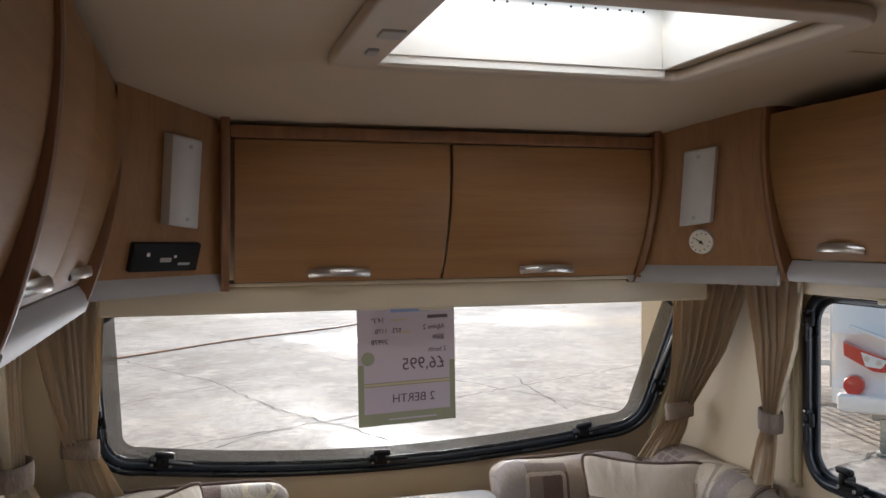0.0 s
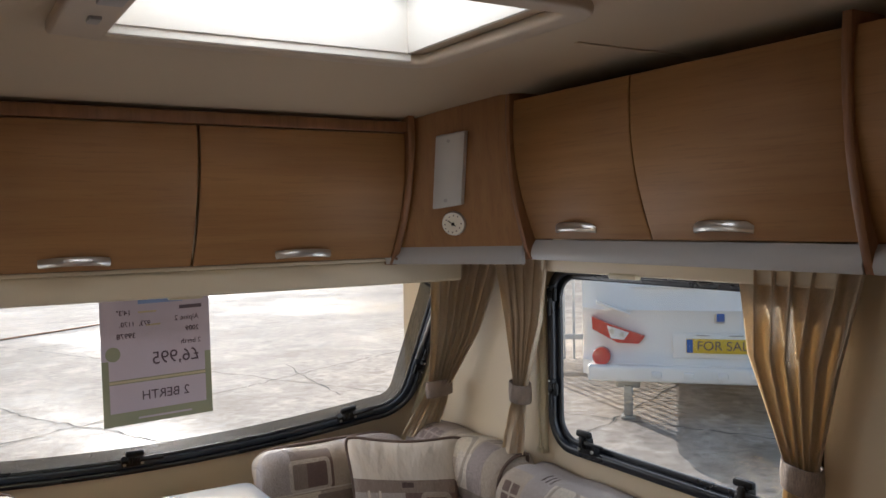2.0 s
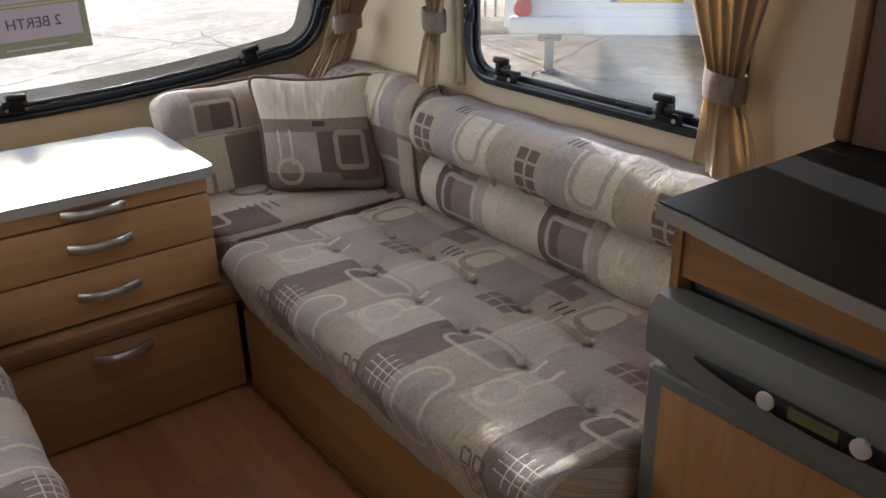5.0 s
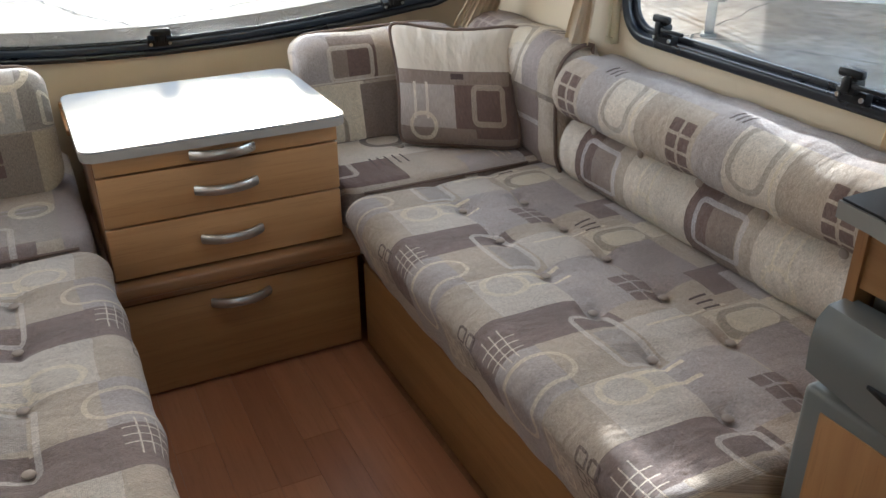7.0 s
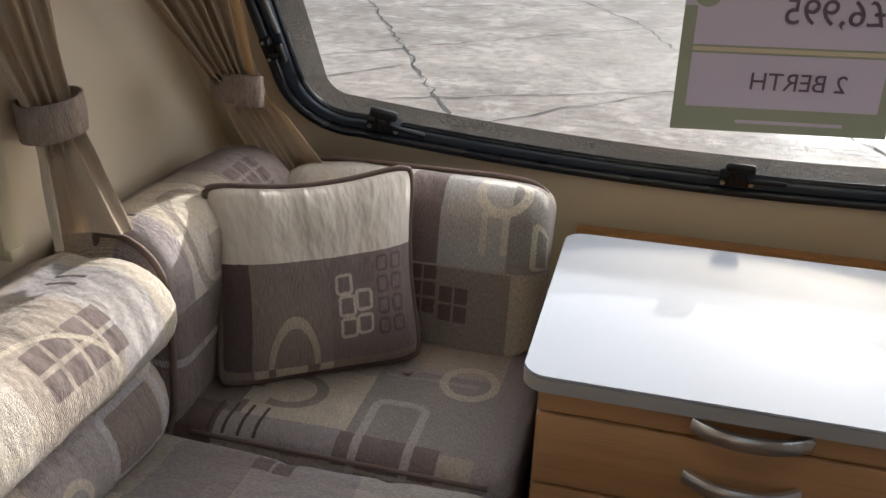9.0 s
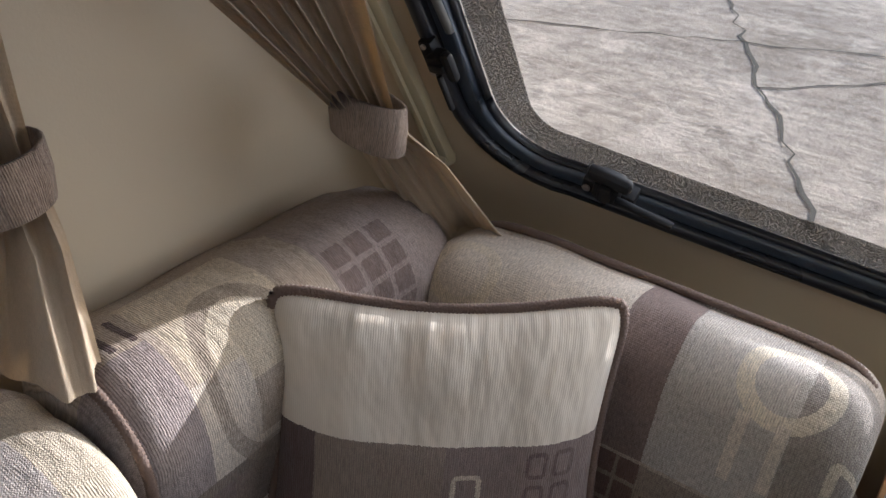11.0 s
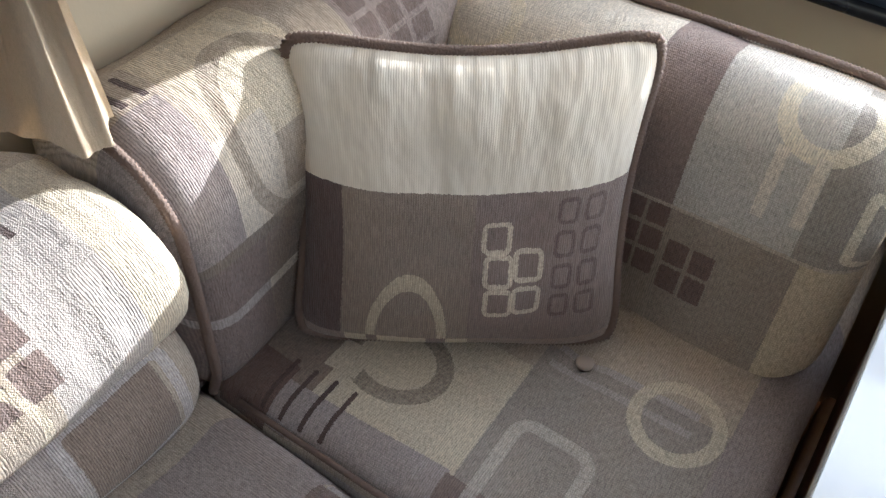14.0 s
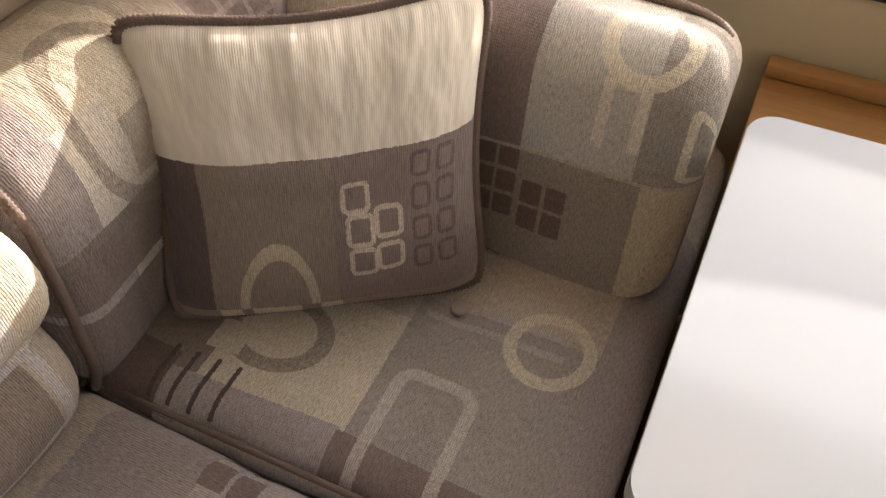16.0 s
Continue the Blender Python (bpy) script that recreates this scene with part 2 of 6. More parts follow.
# seat cloth, repeating along the bench: v runs from the front lower edge over the top to the back
STRAW, MAUVE, OLIVE, WORN = (0.52, 0.45, 0.345), (0.30, 0.25, 0.232), (0.20, 0.16, 0.125), (0.19, 0.140, 0.122)
SEAT_PATCHES = [
    (0.335, 0.13, 0.075, 0.14, 0, 0, LILAC), (0.07, 0.12, 0.085, 0.13, 0, 0, BEIGE), (0.055, 0.35, 0.10, 0.085, 0, 0, (0.48, 0.422, 0.36)), (0.208, 0.28, 0.054, 0.195, 0, 0, WORN), (0.335, 0.33, 0.075, 0.06, 0, 0, BEIGE),
    (0.34, 0.535, 0.075, 0.065, 0, 0, (0.48, 0.422, 0.36)), (0.10, 0.52, 0.11, 0.085, 0, 0, LILAC), (0.335, 0.425, 0.06, 0.034, 0, 0, (0.33, 0.285, 0.25)), (0.10, 0.68, 0.10, 0.07, 0, 0, MAUVE), (0.37, 0.70, 0.06, 0.075, 0, 0, STRAW), (0.215, 0.755, 0.05, 0.05, 0, 0, WORN),
    (0.30, 0.80, 0.10, 0.03, 0, 0, LILAC),
]
SEAT_FIGURES = [
    (0.04, 0.335, 0.038, 0.048, -1, 0.006, CREAM), (0.012, 0.43, 0.0045, 0.055, 0, 0, CREAM), (0.062, 0.43, 0.0045, 0.055, 0, 0, CREAM),
    (0.302, 0.418, 0.092, 0.040, 0.016, 0.0055, (0.54, 0.49, 0.44)), (0.372, 0.70, 0.044, 0.065, 0.043, 0.0085, (0.24, 0.195, 0.15)), (0.372, 0.79, 0.05, 0.03, 0, 0, STRAW),
    (0.335, 0.19, 0.042, 0.11, 0.04, 0.005, CREAM), (0.30, 0.60, 0.003, 0.10, 0, 0, CREAM),
    *grid_shapes(0.125, 0.560, 3, 2, 0.038, 0.036, 0.0155, 0.0155, WORN), *grid_shapes(0.255, 0.665, 3, 1, 0.022, 0.03, 0.0035, 0.022, DARK),
    *[(0.022 + a, 0.065 + b, 0.013, 0.015, 0.006, 0.003, CREAM) for a, b in ((0, 0.08), (0, 0.04), (0.034, 0.04), (0, 0), (0.034, 0))],
    *grid_shapes(0.115, 0.095, 2, 3, 0.034, 0.040, 0.012, 0.014, DARK, 0.0028, 0.005),
    *grid_shapes(0.212, 0.21, 3, 1, 0.020, 0.03, 0.0013, 0.042, PALE), *grid_shapes(0.232, 0.192, 1, 3, 0.02, 0.018, 0.048, 0.0013, PALE),
]
# backrest cloth: v from the seat line up over the top roll
BACK_SHAPES = [
    (0.035, 0.08, 0.035, 0.12, 0, 0, PALE), (0.105, 0.08, 0.035, 0.12, 0, 0, BROWN), (0.18, 0.08, 0.04, 0.12, 0, 0, TAUPE), (0.345, 0.08, 0.075, 0.12, 0, 0, PALE),
    (0.165, 0.10, 0.065, 0.055, 0.014, 0.0065, (0.50, 0.46, 0.45)), (0.345, 0.05, 0.04, 0.045, 0.04, 0.006, CREAM), (0.325, 0.14, 0.0025, 0.06, 0, 0, CREAM), (0.365, 0.14, 0.0025, 0.06, 0, 0, CREAM),
    (0.05, 0.31, 0.05, 0.11, 0, 0, BEIGE), (0.145, 0.31, 0.045, 0.11, 0, 0, LILAC), (0.26, 0.31, 0.07, 0.11, 0, 0, PALE), (0.375, 0.31, 0.045, 0.11, 0, 0, BEIGE),
    (0.25, 0.36, 0.045, 0.075, 0.04, 0.007, (0.31, 0.26, 0.21)), (0.315, 0.31, 0.0028, 0.11, 0, 0, CREAM), *grid_shapes(0.032, 0.25, 2, 4, 0.038, 0.036, 0.015, 0.0145, BROWN),
    (0.21, 0.50, 0.21, 0.08, 0, 0, LILAC), *grid_shapes(0.13, 0.44, 3, 1, 0.018, 0.03, 0.0035, 0.022, DARK), (0.21, 0.195, 0.21, 0.006, 0, 0, TAUPE),
]
# front corner seat
CORNER_SHAPES = [
    (0.15, 0.20, 0.15, 0.20, 0, 0, BEIGE), (0.33, 0.12, 0.14, 0.10, 0, 0, BROWN), (0.50, 0.28, 0.17, 0.10, 0, 0, PALE), (0.33, 0.42, 0.30, 0.06, 0, 0, TAUPE),
    (0.10, 0.05, 0.09, 0.05, 0, 0, LILAC), (0.15, 0.33, 0.052, 0.05, 0.05, 0.009, CREAM), (0.20, 0.30, 0.14, 0.004, 0, 0, PALE), (0.20, 0.33, 0.14, 0.004, 0, 0, PALE),
    (0.30, 0.19, 0.05, 0.10, 0.02, 0.008, PALE), (0.52, 0.33, 0.06, 0.05, 0.05, 0.01, DARK),
    *grid_shapes(0.42, 0.16, 5, 1, 0.024, 0.03, 0.003, 0.035, DARK), *grid_shapes(0.12, 0.08, 3, 1, 0.02, 0.03, 0.002, 0.04, CREAM),
]
# corner seat by the window, u across from the aisle and v from its front edge
CORNER_L_PATCHES = [
    (0.62, 0.35, 0.3, 0.11, 0, 0, BEIGE), (0.51, 0.15, 0.112, 0.11, 0, 0, (0.29, 0.25, 0.215)), (0.715, 0.135, 0.092, 0.085, 0, 0, STRAW), (0.87, 0.15, 0.063, 0.16, 0, 0, TAUPE), (0.37, 0.2, 0.032, 0.3, 0, 0, MAUVE),
    (0.735, 0.022, 0.107, 0.030, 0, 0, (0.33, 0.28, 0.265)), (0.545, 0.018, 0.085, 0.030, 0, 0, WORN), (0.872, 0.025, 0.035, 0.045, 0, 0, BROWN), (0.45, -0.08, 0.15, 0.06, 0, 0, TAUPE), (0.70, -0.08, 0.1, 0.06, 0, 0, LILAC),
]
CORNER_L_FIGURES = [
    (0.525, 0.238, 0.085, 0.0045, 0, 0, LILAC), (0.525, 0.264, 0.085, 0.0045, 0, 0, LILAC), (0.458, 0.245, 0.046, 0.046, -1, 0.008, (0.56, 0.49, 0.37)), (0.553, 0.045, 0.044, 0.108, 0.02, 0.0075, (0.47, 0.42, 0.37)),
    (0.755, 0.138, 0.058, 0.046, -1, 0.0085, OLIVE), *grid_shapes(0.765, 0.042, 4, 1, 0.027, 0.03, 0.003, 0.036, DARK), (0.80, 0.11, 0.02, 0.02, 0, 0, STRAW),
]
# boxed back cushions, u across and v up the face
BOXED_PATCHES = [
    (0.395, 0.27, 0.037, 0.115, 0, 0, (0.27, 0.235, 0.20)), (0.497, 0.27, 0.066, 0.115, 0, 0, (0.42, 0.38, 0.335)), (0.596, 0.27, 0.034, 0.13, 0, 0, (0.20, 0.145, 0.125)), (0.76, 0.27, 0.13, 0.115, 0, 0, PALE),
    (0.51, 0.076, 0.092, 0.079, 0, 0, (0.265, 0.215, 0.17)), (0.384, 0.076, 0.034, 0.079, 0, 0, (0.45, 0.365, 0.25)), (0.70, 0.076, 0.10, 0.079, 0, 0, TAUPE),
]
BOXED_FIGURES = [
    (0.448, 0.312, 0.044, 0.042, -1, 0.0085, CREAM), (0.478, 0.228, 0.006, 0.042, 0, 0, PALE), (0.438, 0.230, 0.006, 0.040, 0, 0, PALE), (0.37, 0.215, 0.013, 0.045, 0.008, 0.005, CREAM),
    *grid_shapes(0.510, 0.064, 2, 2, 0.030, 0.036, 0.0125, 0.0155, BROWN), *grid_shapes(0.573, 0.072, 2, 3, 0.028, 0.034, 0.012, 0.014, BROWN), (0.835, 0.285, 0.04, 0.04, -1, 0.008, CREAM), (0.59, 0.156, 0.3, 0.0016, 0, 0, BEIGE),
]
BOXED2_SHAPES = [
    (0.36, 0.26, 0.06, 0.09, 0, 0, LILAC), (0.47, 0.24, 0.07, 0.07, 0, 0, TAUPE), (0.40, 0.08, 0.09, 0.09, 0, 0, CREAM), (0.56, 0.07, 0.08, 0.09, 0, 0, TAUPE),
    (0.495, 0.225, 0.045, 0.045, 0, 0, BROWN), (0.46, 0.225, 0.065, 0.045, 0.014, 0.0065, PALE), (0.385, 0.03, 0.035, 0.05, 0.035, 0.007, (0.2, 0.15, 0.11)), (0.72, 0.2, 0.12, 0.2, 0, 0, LILAC), (0.45, 0.175, 0.2, 0.0022, 0, 0, PALE),
]
BACK_L_PATCHES = [
    (0.28, 0.37, 0.031, 0.15, 0, 0, STRAW), (0.205, 0.37, 0.046, 0.15, 0, 0, (0.43, 0.385, 0.35)), (0.075, 0.37, 0.085, 0.15, 0, 0, BEIGE), (0.365, 0.37, 0.055, 0.15, 0, 0, PALE),
    (0.21, 0.08, 0.055, 0.12, 0, 0, TAUPE), (0.295, 0.08, 0.03, 0.12, 0, 0, BEIGE), (0.08, 0.08, 0.075, 0.12, 0, 0, LILAC), (0.38, 0.08, 0.055, 0.12, 0, 0, PALE),
]
BACK_L_FIGURES = [
    *grid_shapes(0.050, 0.345, 4, 2, 0.036, 0.042, 0.015, 0.017, WORN), (0.385, 0.36, 0.05, 0.058, -1, 0.008, CREAM), (0.02, 0.30, 0.125, 0.12, -1, 0.004, CREAM), (0.215, 0.105, 0.062, 0.055, 0.012, 0.0065, (0.50, 0.46, 0.45)),
    (0.21, 0.195, 0.21, 0.006, 0, 0, TAUPE), (0.292, 0.165, 0.033, 0.006, 0, 0, PALE), (0.06, 0.07, 0.035, 0.045, -1, 0.006, CREAM), *grid_shapes(0.20, 0.47, 2, 1, 0.02, 0.03, 0.0035, 0.025, DARK),
]
SEAT_PERIOD = (0.408, 1.0)
seat_cloth = fabric("seat_cloth", BEIGE, SEAT_PATCHES + SEAT_FIGURES, SEAT_PERIOD, (2.10, 0))
seat_cloth_l = fabric("seat_cloth_l", BEIGE, SEAT_PATCHES + SEAT_FIGURES, SEAT_PERIOD, (-1.677, 0))
back_cloth = fabric("back_cloth", BEIGE, BACK_SHAPES, (0.42, 0.60))
back_cloth_l = fabric("back_cloth_l", BEIGE, BACK_L_PATCHES + BACK_L_FIGURES, (0.42, 0.60), (0.185, 0))
CORNER_BACK = [
    (0.14, 0.34, 0.14, 0.18, 0, 0, (0.305, 0.245, 0.215)), (0.315, 0.34, 0.035, 0.16, 0, 0, BEIGE), (0.41, 0.385, 0.068, 0.085, 0, 0, (0.56, 0.48, 0.36)), (0.4575, 0.265, 0.0325, 0.062, 0, 0, PALE), (0.53, 0.30, 0.04, 0.10, 0, 0, MAUVE), (0.53, 0.43, 0.04, 0.035, 0, 0, BEIGE),
    (0.52, 0.10, 0.055, 0.105, 0, 0, WORN), (0.40, 0.10, 0.067, 0.105, 0, 0, TAUPE), (0.10, 0.08, 0.22, 0.105, 0, 0, TAUPE), (0.45, 0.206, 0.25, 0.007, 0, 0, OLIVE), (0.52, 0.122, 0.055, 0.007, 0, 0, LILAC), (0.40, 0.122, 0.067, 0.007, 0, 0, PALE),
    (0.395, 0.225, 0.07, 0.005, 0, 0, PALE), (0.405, 0.30, 0.062, 0.10, -1, 0.0075, (0.27, 0.215, 0.165)), *grid_shapes(0.185, 0.262, 3, 4, 0.036, 0.033, 0.0145, 0.013, WORN), *grid_shapes(0.495, 0.425, 2, 1, 0.024, 0.03, 0.004, 0.025, DARK),
]
corner_back_cloth = fabric("corner_back_cloth", BEIGE, CORNER_BACK, None, (2.80, 0))
corner_cloth = fabric("corner_cloth", BEIGE, CORNER_SHAPES, (0.64, 0.48))
boxed_cloth = fabric("boxed_cloth", BEIGE, BOXED_PATCHES + BOXED_FIGURES)
corner_cloth_l = fabric("corner_cloth_l", BEIGE, CORNER_L_PATCHES + CORNER_L_FIGURES)
boxed_cloth_2 = fabric("boxed_cloth_2", BEIGE, BOXED2_SHAPES)
# scatter cushions: u and v from 0 to 0.38, v upwards
SC_L = [
    (0.19, 0.304, 0.25, 0.10, 0, 0, (0.66, 0.59, 0.49)), (0.0, 0.10, 0.052, 0.104, 0, 0, (0.10, 0.066, 0.06)), (0.126, 0.10, 0.074, 0.104, 0, 0, (0.235, 0.185, 0.148)), (0.30, 0.10, 0.10, 0.104, 0, 0, (0.205, 0.155, 0.135)),
    (0.129, 0.022, 0.042, 0.078, -1, 0.0055, (0.50, 0.42, 0.30)), (0.19, -0.012, 0.3, 0.032, 0, 0, (0.27, 0.20, 0.155)), (0.126, -0.012, 0.076, 0.032, 0, 0, (0.50, 0.42, 0.30)), (0.088, 0.010, 0.006, 0.010, 0, 0, WORN), (0.165, 0.010, 0.011, 0.010, 0, 0, WORN), (0.0, -0.012, 0.055, 0.032, 0, 0, (0.24, 0.18, 0.15)),
    *[(u, v, 0.0145, 0.0155, 0.006, 0.0029, CREAM) for u, v in ((0.226, 0.153), (0.230, 0.117), (0.264, 0.124), (0.232, 0.080), (0.264, 0.083))],
    *grid_shapes(0.304, 0.072, 2, 4, 0.031, 0.0365, 0.010, 0.0125, (0.110, 0.070, 0.062), 0.0024, 0.005),
]
SC_R = [
    (0.19, 0.30, 0.25, 0.10, 0, 0, PALE), (0.10, 0.11, 0.10, 0.09, 0, 0, (0.37, 0.315, 0.28)), (0.29, 0.11, 0.10, 0.09, 0, 0, BROWN), (0.12, 0.015, 0.13, 0.03, 0, 0, TAUPE), (0.16, 0.185, 0.2, 0.02, 0, 0, TAUPE),
    (0.295, 0.11, 0.045, 0.05, 0.014, 0.008, BEIGE), (0.085, 0.05, 0.04, 0.035, 0.035, 0.006, CREAM), (0.06, 0.12, 0.004, 0.05, 0, 0, PALE), (0.10, 0.12, 0.004, 0.05, 0, 0, PALE),
    (0.20, 0.19, 0.02, 0.008, 0, 0, DARK),
]
scatter_cloth_l = fabric("scatter_cloth_l", TAUPE, SC_L, None, (0, 0), 0.85, True, 0.204)
scatter_cloth_r = fabric("scatter_cloth_r", TAUPE, SC_R, None, (0, 0), 0.85, True, 0.20)
piping_mat = plain("piping", (0.17, 0.115, 0.09), 0.85, var=0.4, bump=0.9, fine=330)
button_mat = plain("button_cloth", (0.33, 0.27, 0.225), 0.8, bump=0.3, fine=500)
chest_x = wood("oak_front_x", (0.47, 0.265, 0.115), (0.35, 0.18, 0.07), "x")
locker_x = wood("oak_foil_x", (0.336, 0.172, 0.059), (0.250, 0.120, 0.038), "x", 0.56)
locker_y = wood("oak_foil_y", (0.345, 0.179, 0.062), (0.250, 0.121, 0.038), "y", 0.56)
locker_z = wood("oak_foil_z", (0.327, 0.166, 0.057), (0.241, 0.113, 0.037), "z", 0.56)
edge_wood = wood("edge_wood", (0.27, 0.13, 0.055), (0.17, 0.075, 0.03), "z")
dark_oak = wood("dark_oak", (0.15, 0.078, 0.036), (0.10, 0.050, 0.022), "z", 0.5)
ledge_wood = wood("ledge_wood", (0.30, 0.155, 0.065), (0.2, 0.095, 0.038), "x")
floor_woods = [wood("floor_plank_%s" % k, a, b, "y", 0.38) for k, a, b in (("light", (0.459, 0.208, 0.101), (0.352, 0.151, 0.070)), ("mid", (0.426, 0.186, 0.090), (0.330, 0.137, 0.062)), ("deep", (0.384, 0.164, 0.078), (0.299, 0.120, 0.055)))]
wall_mat = plain("wall_vinyl", (0.62, 0.515, 0.365), 0.6, var=0.05, fine=300, bump=0.08)
ceiling_mat = plain("ceiling_board", (0.58, 0.485, 0.355), 0.7, var=0.05, fine=220, bump=0.1)
trim_grey = plain("grey_trim", (0.36, 0.35, 0.34), 0.45, var=0.06)
silver = plain("silver_plastic", (0.50, 0.49, 0.47), 0.5, 0.15, var=0.05)
satin = plain("satin_nickel", (0.55, 0.53, 0.5), 0.3, 0.9, var=0.05)
black_mat = plain("black_plastic", (0.010, 0.010, 0.011), 0.5)
black_mat.node_tree.nodes["Principled BSDF"].inputs["Specular IOR Level"].default_value = 0.2
rubber = plain("window_rubber", (0.012, 0.014, 0.02), 0.28, var=0.2)
channel_mat = plain("frame_channel", (0.045, 0.06, 0.085), 0.3, var=0.15)
clear = glass("acrylic_pane", (0.95, 0.96, 0.96), 0.10)
border_mat = see_through("dotted_border", (0.16, 0.145, 0.12), 0.66, 420.0)
cassette_mat = plain("blind_cassette", (0.60, 0.52, 0.38), 0.5, var=0.04)
rail_mat = plain("cream_rail", (0.58, 0.52, 0.36), 0.45, var=0.05)
white_plastic = plain("white_plastic", (0.8, 0.77, 0.70), 0.4, var=0.04)
sky_frame = plain("skylight_plastic", (0.55, 0.47, 0.37), 0.5, var=0.05)
table_mat = plain("table_laminate", (0.34, 0.355, 0.38), 0.13, var=0.03, bump=0.03)
edge_grey = plain("table_edge", (0.33, 0.31, 0.28), 0.4)
worktop_edge = plain("worktop_edge", (0.20, 0.195, 0.185), 0.5)
worktop_mat = plain("worktop_laminate", (0.010, 0.010, 0.011), 0.55, var=0.2, fine=300)
worktop_mat.node_tree.nodes["Principled BSDF"].inputs["Specular IOR Level"].default_value = 0.22
fridge_mat = plain("fridge_plastic", (0.115, 0.122, 0.118), 0.42, var=0.05)
lcd_mat = plain("lcd", (0.10, 0.11, 0.05), 0.3)
curtain_mat = fabric("curtain_cloth", (0.60, 0.495, 0.36), [], None, (0, 0), 0.55)


def let_light_through(m, share, color):
    """Part of the light that falls on one side of the cloth glows on the other."""
    nt = m.node_tree
    bs = nt.nodes["Principled BSDF"]
    out = [n for n in nt.nodes if n.bl_idname == "ShaderNodeOutputMaterial"][0]
    tr = node(nt, "ShaderNodeBsdfTranslucent", {"Color": rgba(color)})
    mix = node(nt, "ShaderNodeMixShader", {0: share})
    nt.links.new(bs.outputs[0], mix.inputs[1])
    nt.links.new(tr.outputs[0], mix.inputs[2])
    nt.links.new(mix.outputs[0], out.inputs["Surface"])


let_light_through(curtain_mat, 0.32, (0.66, 0.50, 0.29))
tie_mat = fabric("tie_cloth", (0.25, 0.19, 0.15), [], None, (0, 0), 1.3)
paper_mat = plain("poster_paper", (0.56, 0.485, 0.55), 0.7, var=0.02)
paper_olive = plain("poster_border", (0.32, 0.33, 0.22), 0.7, var=0.04)
paper_gold = plain("poster_gold", (0.60, 0.50, 0.32), 0.7)
paper_blue = plain("poster_blue", (0.28, 0.38, 0.62), 0.7)
ink = plain("poster_ink", (0.13, 0.09, 0.11), 0.7)
paper_white = plain("poster_white", (0.8, 0.78, 0.78), 0.7)
body_white = plain("caravan_gelcoat", (0.90, 0.875, 0.83), 0.25, var=0.02, bump=0.0, coat=0.3)
red_lens = plain("red_lens", (0.55, 0.03, 0.02), 0.15, coat=0.5)
plate_yellow = plain("plate_yellow", (0.75, 0.50, 0.03), 0.4)
plate_blue = plain("plate_blue", (0.03, 0.12, 0.42), 0.4)
steel = plain("galvanised_steel", (0.42, 0.42, 0.40), 0.45, 0.8)
tyre_mat = plain("tyre_rubber", (0.02, 0.02, 0.02), 0.8)
fence_mat = plain("fence_paint", (0.62, 0.62, 0.62), 0.5)
cable_mat = plain("cable_orange", (0.65, 0.33, 0.18), 0.5)
blue_plastic = plain("blue_plastic", (0.05, 0.2, 0.55), 0.4)
gauge_face = plain("gauge_face", (0.66, 0.62, 0.52), 0.4)


def concrete():
    m, nt, bs, _ = nodes_of("yard_concrete")
    v = coords(nt)
    a, b = noise_n(nt, v, 0.5, 6, 0.7), noise_n(nt, v, 11.0, 6, 0.75)
    br = coords(nt, scale=(0.9, 16, 1), rot=(0, 0, radians(-14)))
    brush = noise_n(nt, br, 1.0, 3)

    def band(x, lo, hi):
        r = nt.nodes.new("ShaderNodeValToRGB")
        r.color_ramp.elements[0].position, r.color_ramp.elements[1].position = lo, hi
        nt.links.new(x, r.inputs[0])
        return r.outputs[0]

    c = mixc(nt, band(a, 0.36, 0.64), rgba((0.335, 0.283, 0.234)), rgba((0.645, 0.561, 0.477)))
    c = mixc(nt, math_n(nt, "MULTIPLY", band(b, 0.44, 0.66), 0.62), c, rgba((0.173, 0.143, 0.114)))
    c = mixc(nt, math_n(nt, "MULTIPLY", band(noise_n(nt, v, 2.6, 6, 0.75), 0.54, 0.62), 0.55), c, rgba((0.738, 0.647, 0.561)))
    c = mixc(nt, math_n(nt, "MULTIPLY", band(noise_n(nt, v, 1.7, 7, 0.8), 0.57, 0.66), 0.6), c, rgba((0.162, 0.134, 0.102)))
    c = mixc(nt, math_n(nt, "MULTIPLY", brush, 0.15), c, rgba((0.669, 0.576, 0.477)))
    damp = nt.nodes.new("ShaderNodeValToRGB")
    damp.color_ramp.elements[0].position, damp.color_ramp.elements[1].position = 0.5, 0.66
    nt.links.new(noise_n(nt, v, 0.22, 4, 0.6), damp.inputs[0])
    c = mixc(nt, math_n(nt, "MULTIPLY", damp.outputs[0], 0.55), c, rgba((0.115, 0.090, 0.066)))
    nt.links.new(c, bs.inputs["Base Color"])
    bs.inputs["Specular IOR Level"].default_value = 0.06
    r = math_n(nt, "SUBTRACT", 0.85, math_n(nt, "MULTIPLY", damp.outputs[0], 0.4))
    nt.links.new(r, bs.inputs["Roughness"])
    h = math_n(nt, "ADD", math_n(nt, "MULTIPLY", b, 0.5), math_n(nt, "MULTIPLY", brush, 0.25))
    bump_to(nt, bs, h, 0.8, 0.03)
    return m


concrete_mat = concrete()
joint_mat = plain("joint_dirt", (0.06, 0.052, 0.04), 0.9, bump=0.4)
weed_mat = plain("weed_green", (0.10, 0.11, 0.03), 0.9)


